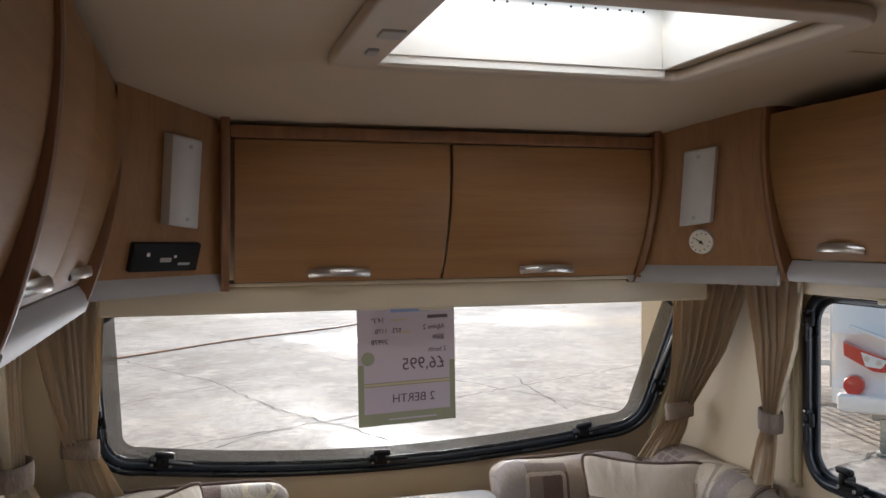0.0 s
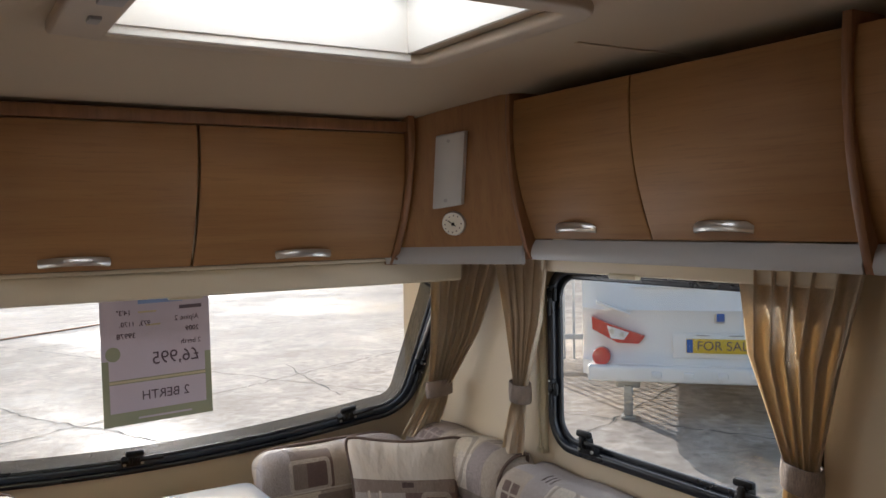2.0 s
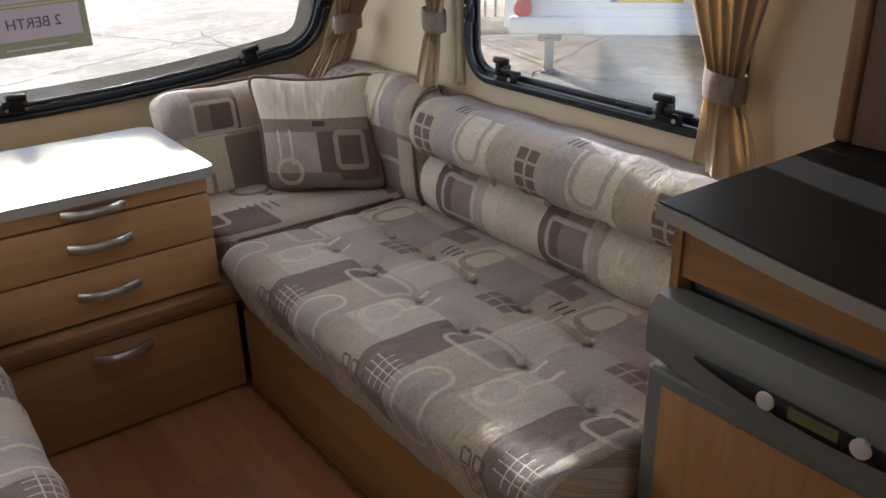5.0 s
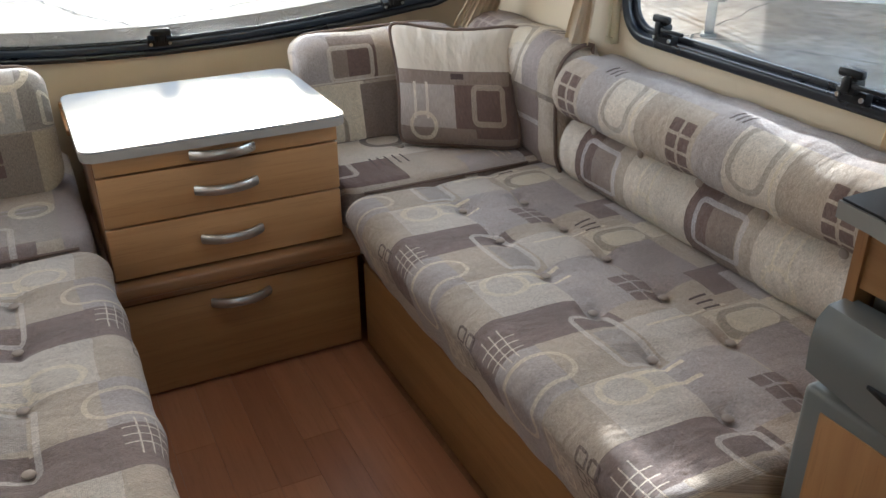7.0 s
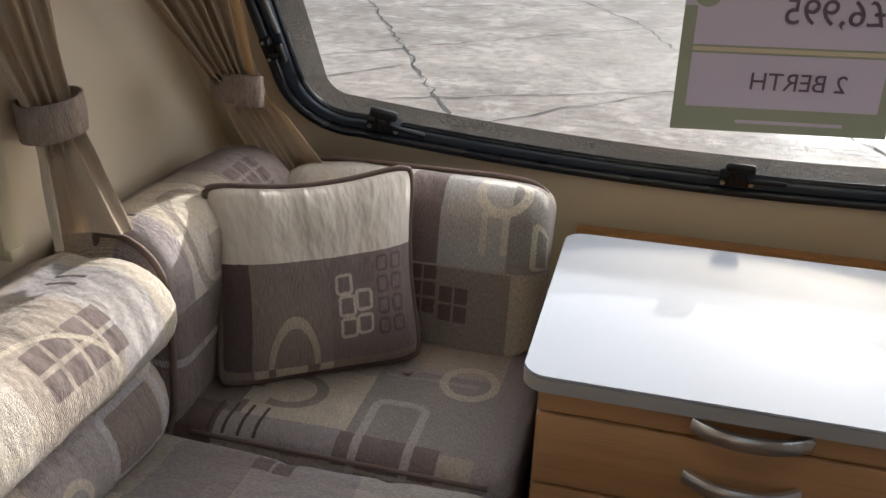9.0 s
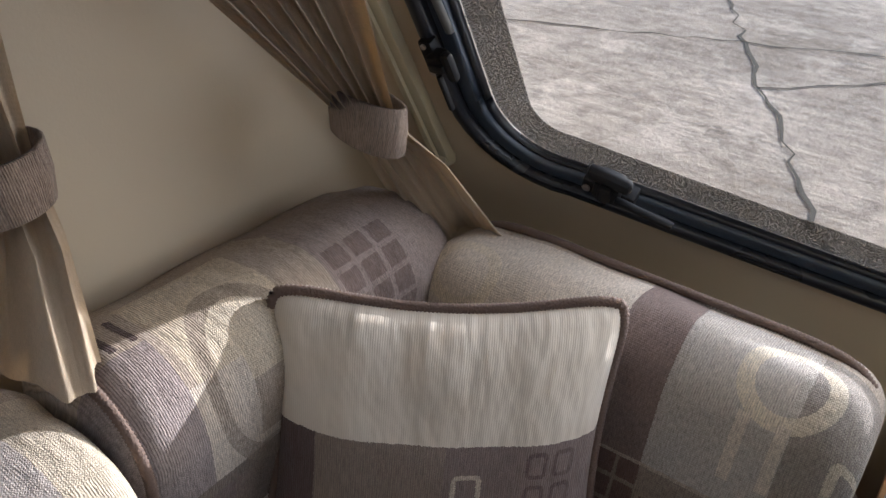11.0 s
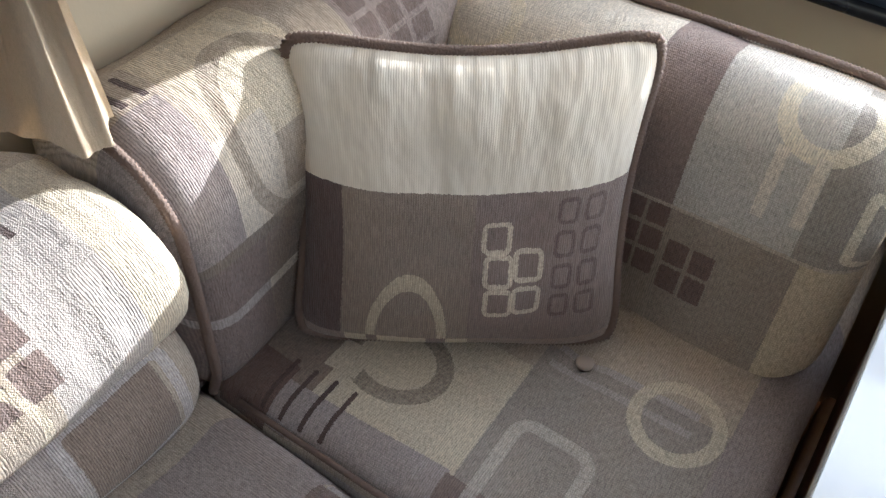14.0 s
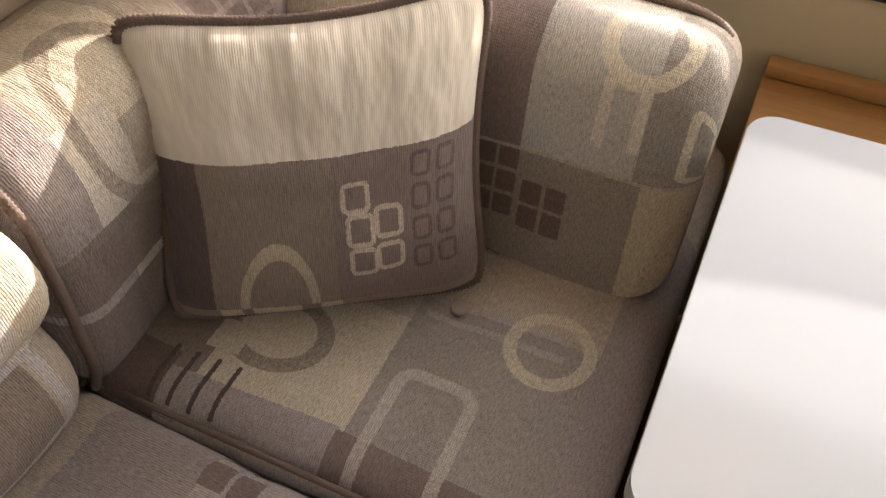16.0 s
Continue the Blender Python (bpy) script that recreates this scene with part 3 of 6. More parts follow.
# ---------------------------------------------------------------- mesh helpers
def ob_mesh(name, verts, faces, material, parent=None, uvs=None, smooth=True, label="", sharp=None):
    me = bpy.data.meshes.new(name)
    me.from_pydata([tuple(v) for v in verts], [], faces)
    if uvs is not None:
        layer = me.uv_layers.new(name="UVMap")
        flat = np.array([uvs[i] for f in faces for i in f] if len(uvs) == len(verts) else uvs, dtype=np.float32)
        layer.data.foreach_set("uv", flat.ravel())
    me.materials.append(material)
    me.polygons.foreach_set("use_smooth", [smooth] * len(me.polygons))
    me.update()
    if sharp:
        me.set_sharp_from_angle(angle=radians(sharp))
    ob = new(name, me)
    if parent:
        ob.parent = parent
        if parent.type == "EMPTY":
            ob.matrix_parent_inverse = Matrix.Translation(parent.location).inverted()
    if label:
        tagged(ob, label)
    return ob


def part(name, bm, material, parent=None, label="", smooth=True, sharp=35):
    bmesh.ops.recalc_face_normals(bm, faces=bm.faces[:])
    me = bpy.data.meshes.new(name)
    bm.to_mesh(me)
    bm.free()
    me.materials.append(material)
    me.polygons.foreach_set("use_smooth", [smooth] * len(me.polygons))
    if smooth:
        me.set_sharp_from_angle(angle=radians(sharp))
    ob = new(name, me)
    if parent:
        ob.parent = parent
        if parent.type == "EMPTY":
            ob.matrix_parent_inverse = Matrix.Translation(parent.location).inverted()
    if label:
        tagged(ob, label)
    return ob


def thing(name, loc, label, category, group="", kind=""):
    ob = new(name)
    ob.location = loc
    ob.empty_display_size = 0.05
    return tagged(ob, label, category, group, kind)


def box(x0, x1, y0, y1, z0, z1, bevel=0.0, segs=2, bm=None, m=None):
    """A bevelled box, added to bm if that is given; m turns it."""
    own = bmesh.new()
    bmesh.ops.create_cube(own, size=1.0)
    for v in own.verts:
        v.co = Vector(((x0 + x1) / 2 + v.co.x * (x1 - x0), (y0 + y1) / 2 + v.co.y * (y1 - y0), (z0 + z1) / 2 + v.co.z * (z1 - z0)))
    if bevel:
        bmesh.ops.bevel(own, geom=own.edges[:], offset=bevel, segments=segs, affect="EDGES", profile=0.5)
    if m is not None:
        bmesh.ops.transform(own, matrix=m, verts=own.verts[:])
    if bm is None:
        return own
    return join(bm, own)


def join(bm, other):
    me = bpy.data.meshes.new("tmp")
    other.to_mesh(me)
    other.free()
    bm.from_mesh(me)
    bpy.data.meshes.remove(me)
    return bm


def cyl(a, b, r, r2=None, segs=20, bevel=0.0):
    a, b = Vector(a), Vector(b)
    bm = bmesh.new()
    bmesh.ops.create_cone(bm, cap_ends=True, segments=segs, radius1=r, radius2=r if r2 is None else r2, depth=(b - a).length)
    if bevel:
        bmesh.ops.bevel(bm, geom=[e for e in bm.edges if len(e.link_faces) == 2 and e.calc_face_angle(0) > 1.0], offset=bevel, segments=2, affect="EDGES", profile=0.5)
    m = Matrix.Translation((a + b) / 2) @ (b - a).to_track_quat("Z", "Y").to_matrix().to_4x4()
    bmesh.ops.transform(bm, matrix=m, verts=bm.verts[:])
    return bm


def sweep(path, section, closed=True, up=None, normals=None):
    """Verts and faces of a section (list of (a, b)) swept along a path; a along the normal given for each path point, b across it."""
    n, k = len(path), len(section)
    verts, faces = [], []
    for i, p in enumerate(path):
        p = Vector(p)
        q0 = Vector(path[(i - 1) % n] if closed or i else path[0])
        q1 = Vector(path[(i + 1) % n] if closed or i < n - 1 else path[-1])
        tan = (q1 - q0).normalized()
        nor = Vector(normals[i] if normals else up).normalized()
        nor = (nor - tan * nor.dot(tan)).normalized()
        side = tan.cross(nor)
        for a, b in section:
            verts.append(p + nor * a + side * b)
    for i in range(n if closed else n - 1):
        for j in range(k):
            faces.append((i * k + j, i * k + (j + 1) % k, ((i + 1) % n) * k + (j + 1) % k, ((i + 1) % n) * k + j))
    if not closed:
        faces.append(tuple(range(k))[::-1])
        faces.append(tuple((n - 1) * k + j for j in range(k)))
    return verts, faces


def round_section(w, h, r, n=4):
    pts = []
    for cx, cy, a0 in ((w / 2 - r, h / 2 - r, 0), (-w / 2 + r, h / 2 - r, 90), (-w / 2 + r, -h / 2 + r, 180), (w / 2 - r, -h / 2 + r, 270)):
        for i in range(n + 1):
            a = radians(a0 + 90 * i / n)
            pts.append((cx + r * math.cos(a), cy + r * math.sin(a)))
    return pts


def tube(path, r, segs=8, closed=False):
    sec = [(r * math.cos(2 * math.pi * i / segs), r * math.sin(2 * math.pi * i / segs)) for i in range(segs)]
    nor = []
    for i in range(len(path)):
        d = Vector(path[(i + 1) % len(path)]) - Vector(path[i - 1])
        nor.append(Vector((0, 0, 1)) if abs(d.normalized().z) < 0.9 else Vector((1, 0, 0)))
    return sweep(path, sec, closed, None, nor)


def cord(path, r, closed=False, twist=0.0042, segs=8):
    """A twisted cord: a tube whose girth swells and narrows every few millimetres."""
    pts = [Vector(p) for p in path]
    if closed:
        pts.append(pts[0])
    fine = []
    for a, b in zip(pts[:-1], pts[1:]):
        n = max(1, round((b - a).length / (twist / 2)))
        fine += [a.lerp(b, i / n) for i in range(n)]
    if not closed:
        fine.append(pts[-1])
    v, f = tube(fine, r, segs, closed)
    for k, c in enumerate(fine):
        g = 1.10 if k % 2 else 0.82
        for j in range(k * segs, (k + 1) * segs):
            v[j] = c + (Vector(v[j]) - c) * g
    return v, f


def rounded_rect(u0, u1, v0, v1, r, n=8, straight=10):
    """A closed loop of points in a plane, corners rounded, straight runs subdivided."""
    pts = []
    cs = ((u1 - r, v1 - r, 0), (u0 + r, v1 - r, 90), (u0 + r, v0 + r, 180), (u1 - r, v0 + r, 270))
    for k, (cu, cv, a0) in enumerate(cs):
        for i in range(n + 1):
            a = radians(a0 + 90 * i / n)
            pts.append((cu + r * math.cos(a), cv + r * math.sin(a)))
        nu, nv, na = cs[(k + 1) % 4]
        e = (nu + r * math.cos(radians(na)), nv + r * math.sin(radians(na)))
        s = pts[-1]
        for i in range(1, straight):
            pts.append((s[0] + (e[0] - s[0]) * i / straight, s[1] + (e[1] - s[1]) * i / straight))
    return pts


def ring_plate(name, loop, u0, u1, v0, v1, place, depth, material, parent=None):
    """A plate from u0,v0 to u1,v1 with an opening of the given loop. place(u, v, d) gives the world place at depth d from 0 to depth."""
    cu, cv = sum(p[0] for p in loop) / len(loop), sum(p[1] for p in loop) / len(loop)
    ang = sorted({round(math.atan2(p[1] - cv, p[0] - cu), 6): p for p in loop}.items())
    corners = [math.atan2(v - cv, u - cu) for u in (u0, u1) for v in (v0, v1)]
    inner, outer = [], []
    angles = sorted([a for a, _ in ang] + corners)
    a_in = np.array([a for a, _ in ang])
    r_in = np.array([math.hypot(p[0] - cu, p[1] - cv) for _, p in ang])
    for a in angles:
        r = np.interp(a, np.r_[a_in[-1] - 2 * math.pi, a_in, a_in[0] + 2 * math.pi], np.r_[r_in[-1], r_in, r_in[0]])
        c, s = math.cos(a), math.sin(a)
        far = min(((u1 if c > 0 else u0) - cu) / c if abs(c) > 1e-9 else 1e9, ((v1 if s > 0 else v0) - cv) / s if abs(s) > 1e-9 else 1e9)
        inner.append((cu + r * c, cv + r * s))
        outer.append((cu + far * c, cv + far * s))
    rings = 5
    verts, faces, n = [], [], len(angles)
    for d in (0, depth):
        for k in range(rings + 1):
            f = (k / rings) ** 1.5
            for i in range(n):
                u = inner[i][0] + (outer[i][0] - inner[i][0]) * f
                v = inner[i][1] + (outer[i][1] - inner[i][1]) * f
                verts.append(place(u, v, d))
    top = (rings + 1) * n
    for i in range(n):
        j = (i + 1) % n
        for k in range(rings):
            faces.append((k * n + i, k * n + j, (k + 1) * n + j, (k + 1) * n + i))
            faces.append((top + k * n + i, top + (k + 1) * n + i, top + (k + 1) * n + j, top + k * n + j))
        faces.append((i, top + i, top + j, j))
        o = rings * n
        faces.append((o + i, o + j, top + o + j, top + o + i))
    return ob_mesh(name, verts, faces, material, parent, smooth=True, sharp=30)


def words(text, size, m, material, parent, name="lettering"):
    """Flat lettering with the built-in font, as a mesh."""
    cu = bpy.data.curves.new(name, "FONT")
    cu.body, cu.size, cu.align_x, cu.align_y, cu.extrude = text, size, "CENTER", "CENTER", 0.0004
    tmp = bpy.data.objects.new(name, cu)
    scene.collection.objects.link(tmp)
    me = bpy.data.meshes.new_from_object(tmp.evaluated_get(bpy.context.evaluated_depsgraph_get()))
    bpy.data.objects.remove(tmp)
    bpy.data.curves.remove(cu)
    me.transform(m)
    me.materials.clear()
    me.materials.append(material)
    ob = new(name, me)
    ob.parent = parent
    if parent.type == "EMPTY":
        ob.matrix_parent_inverse = Matrix.Translation(parent.location).inverted()
    return ob


def frame_of(origin, xdir, ydir):
    """A matrix whose x and y axes lie along the given ways."""
    x = Vector(xdir).normalized()
    z = x.cross(Vector(ydir)).normalized()
    y = z.cross(x)
    return Matrix.Translation(origin) @ Matrix((x, y, z)).transposed().to_4x4()


def bow_handle(parent, c, along, out, length=0.135, depth=0.024, high=0.017, material=None):
    """A bowed bar handle with its two feet on the door."""
    c, a, o = Vector(c), Vector(along).normalized(), Vector(out).normalized()
    n = 14
    path = []
    for i in range(n + 1):
        t = -1 + 2 * i / n
        path.append(c + a * (t * length / 2) + o * (depth * (1 - abs(t) ** 2.6) + 0.002))
    sec = [(-0.004, -high / 2), (0.003, -high / 2), (0.006, -high / 4), (0.006, high / 4), (0.003, high / 2), (-0.004, high / 2)]
    v, f = sweep(path, sec, False, None, [o] * (n + 1))
    return ob_mesh("handle", v, f, material or satin, parent, label="bowed satin metal handle", smooth=True, sharp=40)


# ---------------------------------------------------------------- the shell
XL, XR, ZC = -1.085, 1.0, 1.87
YB = -1.6


def front_y(x, z):
    """The raked, bowed front wall."""
    zz = max(z, 0.70)
    return 2.987 - 0.612 * (zz - 0.744) - 0.126 * x * x


floor = thing("floor", (0, 0.7, 0), "brown wood-effect plank floor between the benches", "floor", kind="structure")
part("subfloor", box(XL - 0.03, XR + 0.03, YB - 0.03, 3.05, -0.05, -0.006), edge_wood, floor)


def side_wall(name, x, out, win, y0, y1):
    loop = rounded_rect(*win, 0.085, 8, 8)
    ob = ring_plate(name, loop, y0, y1, 0.0, 1.93, lambda u, v, d: (x + out * d, u, v), 0.03, wall_mat)
    return tagged(ob, "cream vinyl-faced caravan side wall", "wall", kind="structure")


WIN_R, WIN_L = (1.20, 2.075, 0.835, 1.36), (1.14, 2.13, 0.835, 1.36)
side_wall("wall_right", XR, 1, WIN_R, YB, 2.99)
side_wall("wall_left", XL, -1, WIN_L, YB, 2.99)
# opening in the unseen back wall, added so the rear fill lamp has a place
WIN_B = (-0.58, 0.58, 0.82, 1.42)
ob = ring_plate("wall_back", rounded_rect(*WIN_B, 0.085, 8, 8), XL - 0.03, XR + 0.03, -0.006, 1.93, lambda u, v, d: (u, YB - d, v), 0.03, wall_mat)
tagged(ob, "cream back wall of the caravan with an opening added for fill light", "wall", kind="structure")


def front_loop(grow=0.0, n=26, top=None):
    """The front window's outline in x and z: its sill bows upward to the sides."""
    top, side, r = top or 1.36 + grow, 0.925 + grow, 0.13 + grow
    sill = lambda x: 0.704 - grow + 0.14 * x * x
    pts = []
    for i in range(n + 1):
        x = -(side - r) + 2 * (side - r) * i / n
        pts.append((x, sill(x)))
    zc = sill(side - r) + r
    for i in range(1, 9):
        a = radians(-90 + 90 * i / 8)
        pts.append((side - r + r * math.cos(a), zc + r * math.sin(a)))
    for i in range(1, 8):
        pts.append((side, zc + (top - 0.05 - zc) * i / 7))
    for i in range(1, n):
        pts.append((side - 2 * side * i / n, top))
    for i in range(0, 8):
        pts.append((-side, top - 0.05 - (top - 0.05 - zc) * i / 7))
    for i in range(0, 8):
        a = radians(180 + 90 * i / 8)
        pts.append((-(side - r) + r * math.cos(a), zc + r * math.sin(a)))
    return pts


ob = ring_plate("wall_front", front_loop(), XL, XR, 0.0, 1.93, lambda u, v, d: (u, front_y(u, v) + d, v), 0.03, wall_mat)
tagged(ob, "cream raked front wall around the wide window", "wall", kind="structure")

# ceiling with the skylight's opening, dipping to the front
SKY = (-0.28, 0.345, 1.27, 1.735)


def ceil_place(u, v, d):
    return (u, v, ZC - 0.235 * max(0.0, (v - 1.90)) + d)


ob = ring_plate("ceiling", rounded_rect(*SKY, 0.02, 3, 6), XL - 0.03, XR + 0.03, YB - 0.03, 3.0, ceil_place, 0.03, ceiling_mat)
tagged(ob, "cream ceiling board with a skylight opening", "ceiling", kind="structure")
seam = part("ceiling_strip", box(0.60, XR, 1.478, 1.490, ZC - 0.004, ZC - 0.0005, 0.001), ceiling_mat)
tagged(seam, "thin cream joint strip on the ceiling", "trim", kind="structure")


def skylight():
    t = thing("skylight", (0.03, 1.5, ZC), "cream plastic framed roof light with a bright frosted dome", "skylight")
    x0, x1, y0, y1 = SKY
    loop = rounded_rect(x0 - 0.055, x1 + 0.055, y0 - 0.055, y1 + 0.03, 0.05, 8, 4)
    p = [(u, v, ZC - 0.012) for u, v in loop]
    v, f = sweep(p, round_section(0.024, 0.055, 0.009, 3), True, (0, 0, 1))
    ob_mesh("frame", v, f, sky_frame, t, smooth=True, sharp=50)
    part("blind_rail", box(x0 - 0.10, x0 - 0.005, y0 - 0.05, y1 + 0.02, ZC - 0.028, ZC - 0.001, 0.008, 3), sky_frame, t, "wide cream blind housing")
    part("slider", box(x0 - 0.055, x0 - 0.035, y1 - 0.16, y1 - 0.12, ZC - 0.034, ZC - 0.024, 0.003), trim_grey, t)
    part("slider", box(x0 - 0.06, x0 - 0.02, y1 - 0.30, y1 - 0.25, ZC - 0.033, ZC - 0.024, 0.003), trim_grey, t)
    part("front_rail", box(x0, x1, y1 - 0.004, y1 + 0.022, ZC - 0.02, ZC + 0.012, 0.004), white_plastic, t)
    for nm, b in (("upstand", (x0 + 0.002, x0 + 0.012, y0 + 0.003, y1 - 0.003)), ("upstand", (x1 - 0.012, x1 - 0.002, y0 + 0.003, y1 - 0.003)), ("upstand", (x0 + 0.013, x1 - 0.013, y1 - 0.012, y1 - 0.005)), ("upstand", (x0 + 0.013, x1 - 0.013, y0 + 0.005, y0 + 0.012))):
        part(nm, box(*b, ZC - 0.004, ZC + 0.16, 0.002), white_plastic, t)
    for i in range(20):
        if i in (6, 9, 12):
            continue
        x = x0 + 0.035 + i * 0.028
        part("air_hole", cyl((x, y1 - 0.0130, ZC + 0.115), (x, y1 - 0.009, ZC + 0.115), 0.0028, segs=8), black_mat, t)
    dome = bmesh.new()
    bmesh.ops.create_grid(dome, x_segments=10, y_segments=8, size=0.5)
    for vv in dome.verts:
        k = (1 - (2 * vv.co.x) ** 4) * (1 - (2 * vv.co.y) ** 4)
        vv.co = Vector(((x0 + x1) / 2 + vv.co.x * (x1 - x0 + 0.04), (y0 + y1) / 2 + vv.co.y * (y1 - y0 + 0.04), ZC + 0.165 + 0.04 * k))
    d = part("dome", dome, clear, t, "clear acrylic dome")
    d.visible_shadow = False
    v, f = tube([(x1 - 0.02, y0 + 0.12, ZC + 0.10), (x1 - 0.04, y0 + 0.18, ZC + 0.13), (x1 - 0.05, y0 + 0.3, ZC + 0.14)], 0.006, 8)
    ob_mesh("stay_arm", v, f, white_plastic, t)


skylight()


# ---------------------------------------------------------------- windows
def catch(parent, c, along, out, up, size=1.0):
    """A black swivel catch with its base block, knob and lever."""
    m = frame_of(c, along, up) @ Matrix.Diagonal((size, size, size, 1))
    z = 1 if (m.to_3x3() @ Vector((0, 0, 1))).dot(Vector(out)) > 0 else -1
    bm = box(-0.024, 0.024, -0.008, 0.010, -0.004, z * 0.012 if z > 0 else 0.004, 0.002)
    if z < 0:
        bm.free()
        bm = box(-0.024, 0.024, -0.008, 0.010, -0.012, 0.004, 0.002)
    box(-0.012, 0.012, 0.004, 0.026, min(0, z * 0.022), max(0, z * 0.022), 0.004, 2, bm)
    box(-0.020, 0.020, 0.026, 0.040, min(z * 0.010, z * 0.022), max(z * 0.010, z * 0.022), 0.005, 2, bm)
    box(-0.006, 0.006, 0.008, 0.030, min(z * 0.012, z * 0.026), max(z * 0.012, z * 0.026), 0.003, 2, bm)
    box(0.010, 0.062, 0.016, 0.022, min(z * 0.02, z * 0.027), max(z * 0.02, z * 0.027), 0.002, 2, bm)
    bmesh.ops.transform(bm, matrix=m, verts=bm.verts[:])
    k = part("catch", bm, black_mat, parent, "black plastic window catch")
    for s in (-1, 1):
        part("screw", cyl(m @ Vector((s * 0.019, 0.0, z * 0.010)), m @ Vector((s * 0.019, 0.0, z * 0.0145)), 0.0035 * size, segs=10), satin, k)


def front_window():
    t = thing("window_1", (0, 2.9, 0.72), "wide black-rubber framed acrylic front window", "window", kind="structure")
    loop = front_loop(-0.004)
    nor = [(0, -1, -0.6)] * len(loop)
    p = [(u, front_y(u, v) - 0.004, v) for u, v in loop]
    v, f = sweep(p, round_section(0.034, 0.020, 0.008, 4), True, None, nor)
    fr = ob_mesh("window_frame", v, f, rubber, t, label="black rubber window surround", smooth=True, sharp=60)
    p2 = [(u, front_y(u, v) - 0.002, v) for u, v in front_loop(-0.024)]
    v, f = sweep(p2, round_section(0.014, 0.024, 0.004, 3), True, None, nor)
    ob_mesh("channel", v, f, channel_mat, fr, label="blue-grey inner channel of the frame")
    p2 = [(u, front_y(u, v) + 0.004, v) for u, v in front_loop(-0.038)]
    v, f = sweep(p2, round_section(0.012, 0.010, 0.004, 3), True, None, nor)
    ob_mesh("inner_seal", v, f, rubber, fr)
    lo, li = front_loop(-0.038, top=1.358), front_loop(-0.084, top=1.352)
    verts, faces, n = [], [], len(lo)
    for dd in (0.016, 0.018):
        for lp in (lo, li):
            verts += [(u, front_y(u, v) + dd, v) for u, v in lp]
    for i in range(n):
        j = (i + 1) % n
        faces += [(i, j, n + j, n + i), (2 * n + i, 3 * n + i, 3 * n + j, 2 * n + j)]
    b = ob_mesh("dotted_border", verts, faces, border_mat, t, label="grey dotted printed border of the pane")
    cx, cz = 0.0, 1.03
    verts, faces = [], []
    lp = front_loop(-0.01)
    rings = 6
    for dd in (0.020, 0.024):
        base = len(verts)
        verts.append((cx, front_y(cx, cz) + dd, cz))
        for k in range(1, rings + 1):
            for u, v in lp:
                uu, vv = cx + (u - cx) * k / rings, cz + (v - cz) * k / rings
                verts.append((uu, front_y(uu, vv) + dd, vv))
        for i in range(n):
            j = (i + 1) % n
            faces.append((base, base + 1 + i, base + 1 + j))
            for k in range(rings - 1):
                o = base + 1 + k * n
                faces.append((o + i, o + n + i, o + n + j, o + j))
    g = ob_mesh("pane", verts, faces, clear, t)
    g.visible_shadow = False
    for x in (-0.735, -0.025, 0.69):
        z = 0.712 + 0.14 * x * x
        catch(fr, (x, front_y(x, z) - 0.040, z + 0.036), (1, -0.2 * x, 0.28 * x), (0, -1, -0.6), (0, -0.55, 1), 1.45)
    for s, x in ((-1, -0.915), (1, 0.915)):
        z = 0.99
        y = front_y(x, z) - 0.022
        catch(fr, (x, y, z), (-s * 0.1, 0.5, -1), (-s * 0.3, -1, -0.5), (-s, 0, 0))
        v, f = tube([(x - s * 0.02, y, z + 0.03), (x - s * 0.015, front_y(x, 1.27) - 0.02, 1.27)], 0.006, 8)
        ob_mesh("stay", v, f, steel, fr, label="metal window stay")


front_window()


def side_window(name, x, out, win):
    y0, y1, z0, z1 = win
    t = thing(name, (x, (y0 + y1) / 2, z0), "black-rubber framed acrylic side window", "window", kind="structure")
    loop = rounded_rect(y0 + 0.004, y1 - 0.004, z0 + 0.004, z1 - 0.004, 0.085, 10, 8)
    v, f = sweep([(x - out * 0.002, u, w) for u, w in loop], round_section(0.03, 0.026, 0.008, 4), True, (-out, 0, 0))
    fr = ob_mesh("window_frame", v, f, rubber, t, label="black rubber window surround", smooth=True, sharp=60)
    loop = rounded_rect(y0 + 0.022, y1 - 0.022, z0 + 0.022, z1 - 0.022, 0.07, 10, 8)
    v, f = sweep([(x + out * 0.008, u, w) for u, w in loop], round_section(0.014, 0.020, 0.005, 3), True, (-out, 0, 0))
    ob_mesh("inner_seal", v, f, rubber, fr)
    g = part("pane", box(min(x + out * 0.02, x + out * 0.024), max(x + out * 0.02, x + out * 0.024), y0 + 0.008, y1 - 0.008, z0 + 0.008, z1 - 0.008, 0.0015), clear, t)
    g.visible_shadow = False
    for y in (y1 - 0.18, y1 - 0.715):
        catch(fr, (x - out * 0.018, y, z0 + 0.026), (0, -1, 0), (-out, 0, 0), (0, 0, 1), 1.4)
    catch(fr, (x - out * 0.016, y1 - 0.016, 1.01), (0, 0, -1), (-out, 0, 0), (0, -1, 0))
    catch(fr, (x - out * 0.016, y1 - 0.016, 1.285), (0, 0, -1), (-out, 0, 0), (0, -1, 0))
    return t


side_window("window_2", XR, 1, WIN_R)
side_window("window_3", XL, -1, WIN_L)


